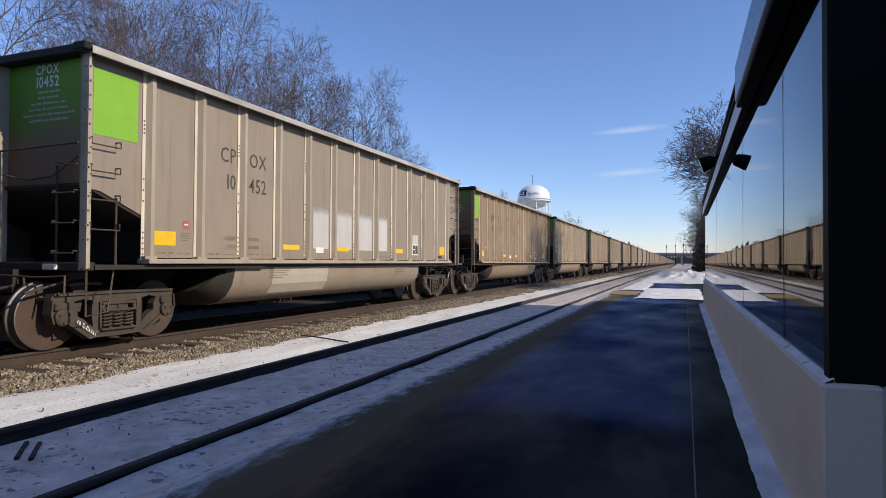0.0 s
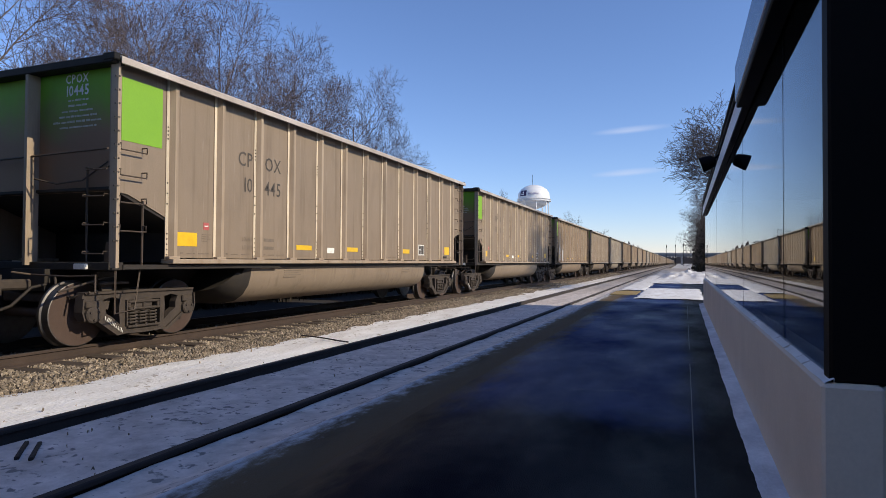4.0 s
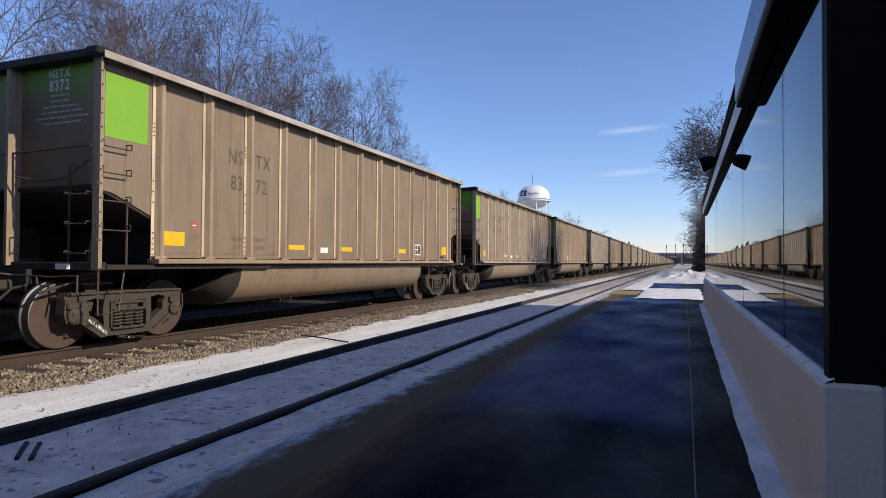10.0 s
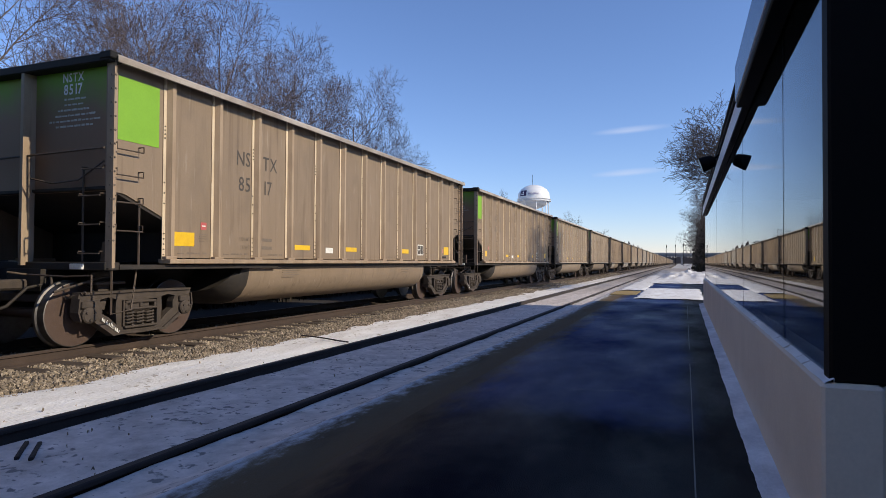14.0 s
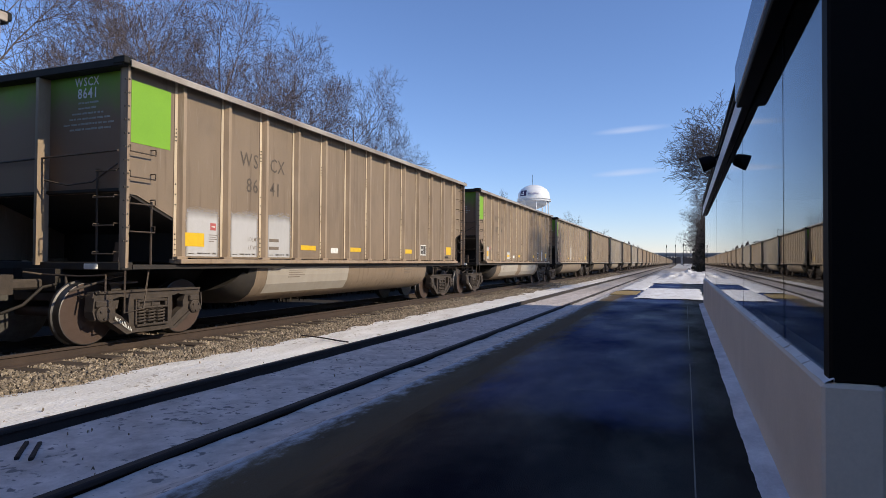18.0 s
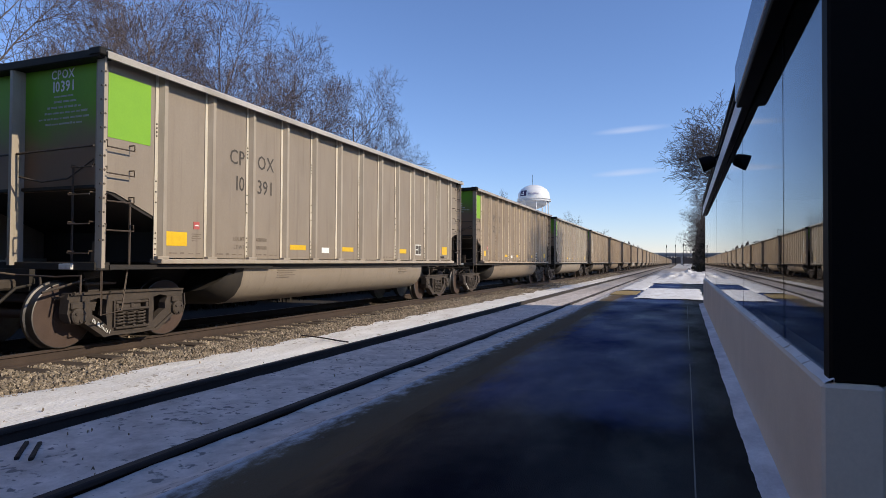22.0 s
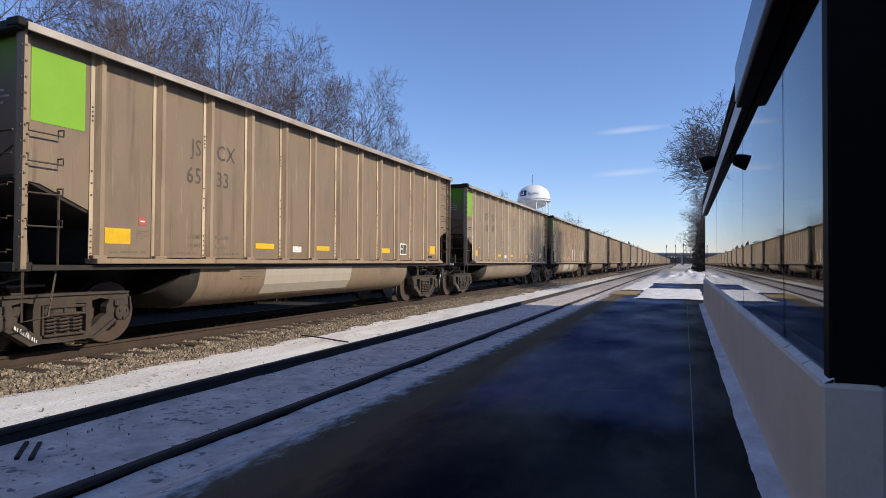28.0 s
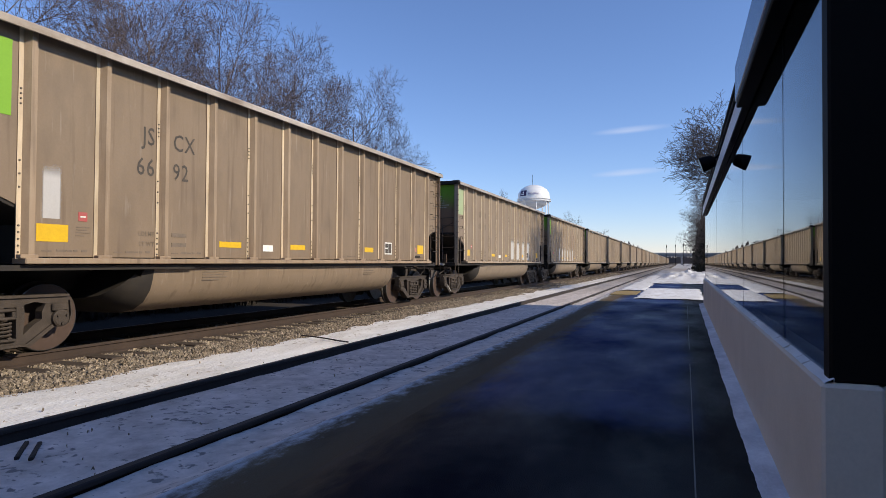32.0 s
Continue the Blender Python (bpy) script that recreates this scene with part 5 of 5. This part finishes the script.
def build_train():
    up = Vector((0, 0, 1))
    masters = {(t, full): build_car(t, full) for t in PAINTS for full in (True, False)}
    pale = build_car("tan", True, True)
    rnd = random.Random(5)
    for k in range(-1, 61):
        mark, number, tone = MARKS.get(k, ("", "", rnd.choice(("grey", "tan", "tan", "brown", "brown"))))
        near = k in NEAR_CARS
        car = copy_thing(pale if k == 33 else masters[tone, near], pose(TRACK_2, k * PITCH_LENGTH, 0))
        CARS.append((k, car))
        if near:
            y3 = bay_y(3)
            if mark:
                words = [(mark[:2], 3.08, 0), (mark[2:], 3.08, 1), (number[:2], 2.62, 0), (number[2:], 2.62, 1)]
                for title, pair in (("reporting_mark", words[:2]), ("car_number", words[2:])):
                    for text, z, after in pair:
                        q = lettering(text, 0.27, (SHEET + 0.005, y3 + (0.2 if after else -0.13), z), (0, 1, 0), up, 0.0 if after else 1.0)
                        part(title, q, FADED_LETTER if k in WORN else LETTER, car, "black lettering beside a rib")
                s = lettering(mark, 0.13, (0.70, -HALF + 0.085, 3.86), (1, 0, 0), up, bold=True)
                q = lettering(number, 0.155, (0.70, -HALF + 0.085, 3.69), (1, 0, 0), up, bold=True)
                s.add(q.v, q.f)
                part("end_lettering", s, WHITE, car, "white reporting mark and number")
            else:
                for z in (2.97, 2.52):
                    for y in (y3 - 0.42, y3 - 0.25, y3 + 0.2, y3 + 0.38):
                        part("faded_character", Shape().box(SHEET + 0.001, y, z, SHEET + 0.005, y + 0.1, z + 0.22), FADED, car, "faded character too worn to read")
            s, gaps = Shape(), random.Random(k)
            for i, w in enumerate((0.36, 0.36, 0.62, 0.72, 0.96, 0.7)):
                z, x = 3.545 - 0.078 * i, 0.70 - w / 2
                while x < 0.70 + w / 2:
                    step = gaps.uniform(0.03, 0.13)
                    s.box(x, -HALF + 0.085, z - 0.014, x + step, -HALF + 0.089, z + gaps.uniform(0.006, 0.016))
                    x += step + gaps.uniform(0.012, 0.03)
            tagged(part("small_print", s, DIRTY_WHITE, car, "small white lines too dirty to read"), kind="stuff")
    for (t, full), car in masters.items():
        for o in [*car.children_recursive, car]:
            bpy.data.objects.remove(o)
    for o in [*pale.children_recursive, pale]:
        bpy.data.objects.remove(o)
    cars = dict(CARS)
    for k, b0, s0, b1, s1, low, high in PATCHES:
        for b in range(b0, b1 + 1):
            lo = bay_y(b) + (0.115 if b > b0 else 0.115 + s0 * 0.75)
            hi = bay_y(b) + (0.92 if b < b1 else 0.115 + s1 * 0.8)
            if hi - lo < 0.06:
                continue
            n, s = 9, Shape()
            for i in range(n):
                y = lo + (hi - lo) * i / (n - 1)
                s.v += [(SHEET + 0.003, y, low), (SHEET + 0.003, y, high + 0.14 * noise.noise((y * 2.2, k, 0)) + 0.05 * noise.noise((y * 9, k, 1)))]
            s.f = [(2 * i, 2 * i + 2, 2 * i + 3, 2 * i + 1) for i in range(n - 1)]
            s.s = [0] * len(s.f)
            part("washed_patch", s, CLEAN, cars[k], "pale patch washed clean of dirt")
    for k, lo, hi in TUB_PATCHES:
        s = Shape()
        pts = [(1.426, 1.15), (1.406, 0.95), (1.368, 0.78), (1.248, 0.6)]
        for y in (lo, hi):
            s.v += [(x, y, z) for x, z in pts]
        s.f, s.s = [(i, i + 1, i + 5, i + 4) for i in range(3)], [0] * 3
        part("washed_patch", s, TUB_CLEAN, cars[k], "pale washed patch on the belly")
    pipe = Shape().tube([(1.47, -5.0, 1.03), (1.47, 3.6, 1.03)], 0.022, 8)
    for y in (-3.2, -0.6, 1.6, 3.2):
        pipe.soft_box(1.43, y - 0.025, 0.985, 1.51, y + 0.025, 1.1, 0.006)
    part("paper_tag", flat(bay_y(1) + 0.14, bay_y(1) + 0.3, 1.72, 1.89), WHITE, cars[25], "white tag above the placard")
    part("train_line_pipe", pipe, IRON, cars[25], "dark pipe clipped under the side sill")


build_train()


# ---- trees and distance ----
def limb(shape, start, way, length, radius, level, rnd, twigs, thin, counts, bare):
    """A crooked limb with its side branches."""
    n = (7, 5, 4, 3, 2)[level]
    pts, radii, p, d = [Vector(start)], [radius], Vector(start), Vector(way).normalized()
    for i in range(n):
        lift = 0.05 if level in (1, 2) else 0.0
        d = (d + Vector((rnd.uniform(-1, 1), rnd.uniform(-1, 1), rnd.uniform(-1, 1))) * (0.09, 0.15, 0.15, 0.11, 0.08)[level] + Vector((0, 0, lift))).normalized()
        p = p + d * length / n
        pts.append(p.copy())
        radii.append(max(radius * (1 - 0.82 * (i + 1) / n), thin))
    (shape if level < 2 else twigs).tube(pts, radii, (8, 5, 4, 3, 3)[level], cap=False)
    if level == 4:
        return
    count = counts[level]
    low = (bare, 0.22, 0.15, 0.12)[level]
    for k in range(count):
        q = low + (0.99 - low) * (k + rnd.random()) / count
        i = min(int(q * n), n - 1)
        at = pts[i].lerp(pts[i + 1], q * n - i)
        axis = (pts[i + 1] - pts[i]).normalized()
        around = k * 2.4 + rnd.uniform(-0.5, 0.5)
        one = axis.cross(Vector((0.31, 0.2, 0.9) if abs(axis.z) < 0.9 else (1, 0, 0))).normalized()
        side = one * math.cos(around) + axis.cross(one) * math.sin(around)
        if level == 0:
            way, far = axis * (0.3 + 0.65 * q) + side * 1.05, length * (0.52 - 0.12 * q) * rnd.uniform(0.85, 1.1)
        else:
            way, far = axis * 0.85 + side * rnd.uniform(0.6, 1.05) + Vector((0, 0, 0.08)), length * rnd.uniform(0.46, 0.66) * (1.15 - 0.5 * q)
        limb(shape, at, way, far, radii[i] * 0.55, level + 1, rnd, twigs, thin, counts, bare)


TREES = {}


def bare_tree(name, label, seed, height, at, turn=0, twig=TWIG, scale=1.0, lean=(0, 0), group="bare trees along the line"):
    if (seed, twig.name) not in TREES:
        rnd, trunk, twigs = random.Random(seed), Shape(), Shape()
        limb(trunk, (0, 0, -0.3), (0.04, 0.02, 1), 11.0, 0.2, 0, rnd, twigs, 0.008 if twig is TWIG else 0.013,
             (14, 8, 7, 6) if twig is TWIG else (13, 9, 7, 5) if seed in (4, 6) else (12, 7, 5, 4), 0.62 if seed in (4, 6) else 0.2)
        meshes = []
        for shape, mat, title in ((trunk, BARK if twig is TWIG else twig, "trunk"), (twigs, twig, "crown")):
            me = bpy.data.meshes.new(title)
            me.from_pydata(shape.v, [], shape.f)
            me.materials.append(mat)
            meshes.append(me)
        top = max(v[2] for v in twigs.v)
        TREES[seed, twig.name] = meshes, top
    (trunk, crown), top = TREES[seed, twig.name]
    ob = thing(name, label, "tree", group)
    k = height / top
    ob.matrix_basis = pose(*at, lean[0], lean[1], turn) @ Matrix.Diagonal((k * scale, k * scale, k, 1))
    part("trunk", trunk, None, ob)
    part("crown", crown, None, ob, "leafless crown of fine twigs")
    return ob


def build_trees():
    label = "tall leafless deciduous tree behind the train"
    for x, y, high, turn, seed, wide in ((-20, 28.6, 15.2, 10, 1, 0.82), (-20, 36.0, 15.4, 80, 2, 0.74), (-20.5, 38.4, 12.4, 250, 3, 0.66), (-22, 32.2, 14.2, 200, 3, 0.8),
                                         (-20, 24.6, 12.6, 150, 3, 0.7), (-20, 21.9, 15.2, 40, 2, 0.74), (-20, 18.2, 14.2, 220, 1, 0.8), (-19.5, 15.9, 12.2, 300, 3, 0.7),
                                         (-25, 25.0, 15.0, 120, 1, 0.8), (-24.5, 19.5, 14.5, 330, 2, 0.8), (-20, 13.0, 14.0, 130, 2, 0.8), (-20.5, 6.5, 13.5, 15, 1, 0.86),
                                         (-21, -4, 13, 100, 2, 0.86)):
        bare_tree("bare_tree", label, seed, high, (x, y, -0.45), turn, TWIG, wide)
    bare_tree("bare_tree", "dark leafless tree overhanging the platform beyond the shelter", 4, 9.7, (2.8, 35, 0.0), 30, DARK_TWIG, 1.2)
    bare_tree("bare_tree", "dark leafless tree leaning over the platform beyond the shelter", 6, 9.9, (3.0, 37.5, 0.0), 140, DARK_TWIG, 1.15, (0, -3))
    for x, y, high, turn in ((2.4, 66, 8.4, 0), (2.7, 74, 9.5, 90), (3.3, 84, 11, 200), (2.8, 60, 7.5, 45), (3.8, 95, 12, 10), (2.6, 70, 8, 150), (2.9, 63, 7.6, 100)):
        bare_tree("bare_tree", "dark leafless tree beside the line in the distance", 5, high, (x, y, 0), turn, DARK_TWIG, 0.72)
    # single trees above the train further off
    bare_tree("bare_tree", "small leafless tree showing above the far cars", 2, 18.0, (-31.3, 191, -0.45), 20, DARK_TWIG, 0.55)
    for i in range(9):
        bare_tree("bare_tree", "leafless tree in the distance behind the train", (1, 3)[i % 2], 11 + (i * 5) % 4, (-28 - (i * 7) % 5, 160 + i * 26, -0.45), i * 50, DARK_TWIG)
    bare_tree("bare_tree", "leafless tree beside the water tower", 3, 30, (-61.5, 220, -0.45), 20, TWIG, 0.45)
    bare_tree("bare_tree", "leafless tree beside the water tower", 1, 28, (-66.5, 228, -0.45), 70, TWIG, 0.45)
    # dark evergreen shrubs at the platform's end
    rnd = random.Random(8)
    for x, y, w, h in ((2.0, 62, 1.0, 3.0), (2.3, 68, 1.3, 4.6), (2.2, 75, 1.5, 5.2), (2.8, 82, 1.8, 6.5), (2.6, 58, 1.0, 3.2), (3.4, 90, 2.4, 7.5)):
        s = Shape()
        for i in range(900):
            q, r = rnd.uniform(0, 6.3), w * rnd.random() ** 0.5
            z = h * rnd.random()
            r *= (1 - 0.75 * z / h) * (0.8 + 0.3 * noise.noise((math.cos(q) * 2, math.sin(q) * 2, z)))
            c, u = Vector((r * math.cos(q), r * math.sin(q), z)), Vector((rnd.uniform(-1, 1), rnd.uniform(-1, 1), rnd.uniform(-1, 1))) * 0.2
            v = Vector((rnd.uniform(-1, 1), rnd.uniform(-1, 1), rnd.uniform(-1, 1))) * 0.2
            s.add([c - u, c + v, c + u, c - v * 0.4], [(0, 1, 2, 3)])
        bush = thing("shrub", "dark dense evergreen shrub at the platform's end", "shrub", "dark shrubs", at=(x, y, 0))
        part("stem", Shape().tube([(0, 0, -0.5), (0, 0, h * 0.8)], [0.09, 0.02], 6), BARK, bush)
        part("foliage", s, NEEDLE, bush)


def build_far():
    # low wooded skyline, many thin uprights of uneven height
    rnd, s = random.Random(3), Shape()
    for i in range(2600):
        y = rnd.uniform(300, 1500)
        x = rnd.choice((rnd.uniform(-260, -30), rnd.uniform(-60, -24), rnd.uniform(22, 160)))
        h = rnd.uniform(6, 13)
        w = rnd.uniform(0.9, 2.4)
        for k in range(3):
            q = rnd.uniform(0, 3.1)
            dx, dy = w * math.cos(q), w * math.sin(q)
            s.add([(x - dx * 0.2, y - dy * 0.2, -0.6), (x - dx, y - dy, h * 0.7), (x + rnd.uniform(-0.5, 0.5), y, h * rnd.uniform(0.85, 1.05)), (x + dx, y + dy, h * 0.66), (x + dx * 0.2, y + dy * 0.2, -0.6)], [(0, 1, 2, 3, 4)])
    for i in range(260):
        x, y, h, w = rnd.uniform(-40, 40), rnd.uniform(1250, 1500), rnd.uniform(9, 16), rnd.uniform(1.5, 3.5)
        s.add([(x - w * 0.3, y, -0.6), (x - w, y, h * 0.7), (x, y, h), (x + w, y, h * 0.66), (x + w * 0.3, y, -0.6)], [(0, 1, 2, 3, 4)])
    tagged(part("far_woods", s, WOOD_FAR), "low bare woods along the horizon", "woods", kind="stuff")
    # dark undergrowth behind the train
    rnd, s = random.Random(21), Shape()
    for i in range(9000):
        y = -12 + 420 * rnd.random() ** 1.6
        x, h = rnd.uniform(-18.3, -14.6), rnd.uniform(0.9, 2.6)
        for k in range(2):
            q, w = rnd.uniform(0, 3.1), rnd.uniform(0.15, 0.5)
            dx, dy = w * math.cos(q), w * math.sin(q)
            s.add([(x, y, -0.5), (x - dx, y - dy, h * 0.6), (x - dx * 0.3, y, h), (x + dx, y + dy, h * 0.75)], [(0, 1, 2, 3)])
    tagged(part("undergrowth", s, BRUSH), "dark tangled winter undergrowth behind the train", "undergrowth", kind="stuff")
    # road bridge over the tracks
    b = thing("road_bridge", "dark girder road bridge crossing the tracks far away", "bridge", at=(0, 470, 0))
    part("girder", Shape().box(-40, 0, 5.6, 30, 9, 7.2), BRIDGE, b)
    part("parapet", Shape().box(-40, -0.2, 7.2, 30, 0.1, 8.4), BRIDGE_CONCRETE, b, "pale concrete parapet")
    for x in (-13.5, 1.5):
        part("pier", Shape().soft_box(x - 0.8, 1, -0.5, x + 0.8, 8, 5.6, 0.1), BRIDGE_CONCRETE, b)
    for x in (-40, 22):
        part("abutment", Shape().soft_box(x - 6, -1, -0.5, x + 8, 10, 5.59, 0.2), BRIDGE_CONCRETE, b)
    # signal masts by the track
    for x, y, h in ((-6.3, 330, 10.5), (1.6, 300, 10.5), (-1.9, 320, 10.5)):
        m = thing("signal_mast", "tall dark railway signal mast beside the track", "signal", "railway signals", at=(x, y, -0.4))
        part("mast", Shape().tube([(0, 0, 0), (0, 0, h)], 0.06, 8), FRAME, m)
        part("signal_head", Shape().soft_box(-0.22, -0.2, h - 1.4, 0.22, 0, h, 0.05), FRAME, m)
        part("ladder", Shape().box(-0.25, 0.2, 0.2, -0.2, 0.25, h - 1.5).box(0.2, 0.2, 0.2, 0.25, 0.25, h - 1.5), FRAME, m)
    # water tower
    t = thing("water_tower", "white elevated water tower with a purple emblem", "water tower", at=(-74.6, 331, -0.45))
    prof = [(29.3, 2.2), (30.3, 5.2), (31.9, 7.6), (33.7, 8.9), (35.2, 9.2), (37.2, 9.15), (38.9, 8.8), (40.9, 7.5), (42.7, 5.1), (43.6, 2.6), (43.9, 0.2)]
    prof = [(43.9 - (43.9 - z) * 0.9, r * 0.94) for z, r in prof]
    part("tank", Shape().lathe(prof, (0, 0, 0), 2, 48), TANK, t, "white painted steel tank", smooth=True)
    part("walkway", Shape().lathe([(34.6, 8.1), (34.6, 9.3), (34.75, 9.3), (34.75, 8.1)], (0, 0, 0), 2, 48), TANK, t)
    post = Shape().tube([(9.2, 0, 34.75), (9.2, 0, 35.85)], 0.04, 4).mesh("handrail_post", TANK)
    for k in range(40):
        part("handrail_post", post, None, t, at=pose(0, 0, 0, 0, 0, k * 9))
    part("handrail", Shape().lathe([(35.8, 9.15), (35.8, 9.25), (35.9, 9.25), (35.9, 9.15)], (0, 0, 0), 2, 48), TANK, t)
    part("riser", Shape().tube([(0, 0, 0), (0, 0, 31.0)], 1.6, 16), TANK, t)
    leg = Shape().tube([(9.1, 0, 0), (8.0, 0, 34.6)], 0.3, 8).mesh("leg", TANK)
    for k in range(8):
        part("leg", leg, None, t, at=pose(0, 0, 0, 0, 0, k * 45 + 22))
    part("antenna", Shape().tube([(-0.8, 0, 43.5), (-0.8, 0, 49.5)], 0.09, 5), FRAME, t)
    # emblem and a line of writing, on the side towards the platform
    face = math.atan2(-331, 74.6)
    heights, radii = zip(*prof)

    def on_tank(q, z):
        d = float(np.interp(z, heights, radii)) + 0.12
        return (d * math.cos(q), d * math.sin(q), z)

    s = Shape()
    for i in range(6):
        for z in (37.2, 38.2, 39.2):
            q0, q1 = face - 1.0 + i * 0.085, face - 1.0 + (i + 1) * 0.085
            s.add([on_tank(q0, z), on_tank(q1, z), on_tank(q1, z + 1), on_tank(q0, z + 1)], [(0, 1, 2, 3)])
    part("emblem", s, NAVY, t, "dark purple square emblem")
    part("emblem_device", Shape().add([on_tank(face - 0.87, 37.9), on_tank(face - 0.64, 37.9), on_tank(face - 0.64, 38.4), on_tank(face - 0.87, 38.4)], [(0, 1, 2, 3)])
         .add([on_tank(face - 0.78, 38.5), on_tank(face - 0.7, 38.5), on_tank(face - 0.7, 39.6), on_tank(face - 0.78, 39.6)], [(0, 1, 2, 3)]), TANK, t, at=(0.02, -0.08, 0))
    s = Shape()
    for i in range(9):
        q0, q1 = face - 0.36 + i * 0.075, face - 0.36 + i * 0.075 + 0.045
        s.add([on_tank(q0, 37.9), on_tank(q1, 37.9), on_tank(q1, 38.8), on_tank(q0, 38.8)], [(0, 1, 2, 3)])
    part("emblem_writing", s, FADED_BLUE, t, "faint line of writing too far to read")


def build_clouds():
    """Two thin streaks of ice cloud, far and high."""
    m = bpy.data.materials.new("thin_ice_cloud")
    m.use_nodes = True
    nodes, link = m.node_tree.nodes, m.node_tree.links.new
    out = nodes["Material Output"]
    nodes.remove(nodes["Principled BSDF"])
    at, wisp = nodes.new("ShaderNodeTexCoord"), nodes.new("ShaderNodeTexNoise")
    stretch = nodes.new("ShaderNodeVectorMath")
    stretch.operation = "MULTIPLY"
    stretch.inputs[1].default_value = (0.004, 0.004, 0.02)
    link(at.outputs["Object"], stretch.inputs[0])
    wisp.inputs["Scale"].default_value, wisp.inputs["Detail"].default_value = 1.0, 7
    link(stretch.outputs[0], wisp.inputs["Vector"])
    ball, length = nodes.new("ShaderNodeVectorMath"), nodes.new("ShaderNodeVectorMath")
    ball.operation, length.operation = "MULTIPLY", "LENGTH"
    ball.inputs[1].default_value = (1 / 260, 0, 1 / 26)
    link(at.outputs["Object"], ball.inputs[0])
    link(ball.outputs[0], length.inputs[0])
    fall = nodes.new("ShaderNodeMapRange")
    fall.interpolation_type = "SMOOTHSTEP"
    fall.inputs["From Min"].default_value, fall.inputs["From Max"].default_value = 1.0, 0.1
    link(length.outputs["Value"], fall.inputs[0])
    thick = nodes.new("ShaderNodeMath")
    thick.operation = "MULTIPLY"
    link(fall.outputs[0], thick.inputs[0])
    link(wisp.outputs[0], thick.inputs[1])
    half = nodes.new("ShaderNodeMath")
    half.operation = "MULTIPLY"
    link(thick.outputs[0], half.inputs[0])
    half.inputs[1].default_value = 0.8
    clear, white, mix = nodes.new("ShaderNodeBsdfTransparent"), nodes.new("ShaderNodeEmission"), nodes.new("ShaderNodeMixShader")
    # the sunlight on the ice is put in as a steady glow
    white.inputs[0].default_value, white.inputs[1].default_value = (0.78, 0.82, 0.95, 1), 0.9
    link(half.outputs[0], mix.inputs[0])
    link(clear.outputs[0], mix.inputs[1])
    link(white.outputs[0], mix.inputs[2])
    link(mix.outputs[0], out.inputs[0])
    for x, z, wide in ((-255, 752, 0.85), (-265, 511, 0.8)):
        s = Shape().add([(-260 * wide, 0, -26), (260 * wide, 0, -26), (260 * wide, 0, 26), (-260 * wide, 0, 26)], [(0, 1, 2, 3)])
        ob = part("cloud_streak", s, m, at=pose(x, 3600, z, 0, -3, 4))
        tagged(ob, "thin white streak of high ice cloud", "cloud", "cloud streaks", "structure")


build_trees()
build_far()
build_clouds()


# ---- motion ----
# how far the train has run beyond one car length a second, in metres
SLIP = [(0, -5.78), (1, -5.85), (2, -5.93), (3, -6.02), (6, -6.22), (7, -5.78), (8, -5.85), (9, -5.91), (10, -5.96), (11, -6.04), (12, -6.10), (13, -6.14), (14, -6.17), (17, -6.32), (18, -6.39), (19, -6.41), (20, -6.44), (21, -6.49), (22, -6.01), (23, -5.97), (24, -5.93), (25, -5.68), (28, -4.93), (29, -4.74), (30, -4.49), (31, -4.21), (32, -3.97)]


def run(t):
    """Metres that the train has run at t seconds."""
    ts, vs = zip(*SLIP)
    return PITCH_LENGTH * t + float(np.interp(t, ts, vs))


def motions():
    times = [s[0] for s in SLIP]
    turns = [(i / FPS, run(i / FPS) / WHEEL_R) for i in range(int(SECONDS * FPS) + 1)]
    for k, car in CARS:
        walk(car, [(t, pose(TRACK_2, k * PITCH_LENGTH - run(t) + HALF, 0)) for t in times])
        if k not in NEAR_CARS:
            continue
        # the wheels turn while the car is within some 100 m of the platform
        keyed = [(t, q) for t, q in turns if -40 < k * PITCH_LENGTH - run(t) + HALF < 100]
        if not keyed:
            continue
        keyed = ([(0, keyed[0][1])] if keyed[0][0] > 0 else []) + keyed + ([(SECONDS, keyed[-1][1])] if keyed[-1][0] < SECONDS else [])
        for part_of in car.children_recursive:
            if part_of.name.startswith("wheelset"):
                x, y, z = part_of.location
                walk(part_of, [(t, Matrix.Translation((x, y, z)) @ Matrix.Rotation(q, 4, "X")) for t, q in keyed])


motions()
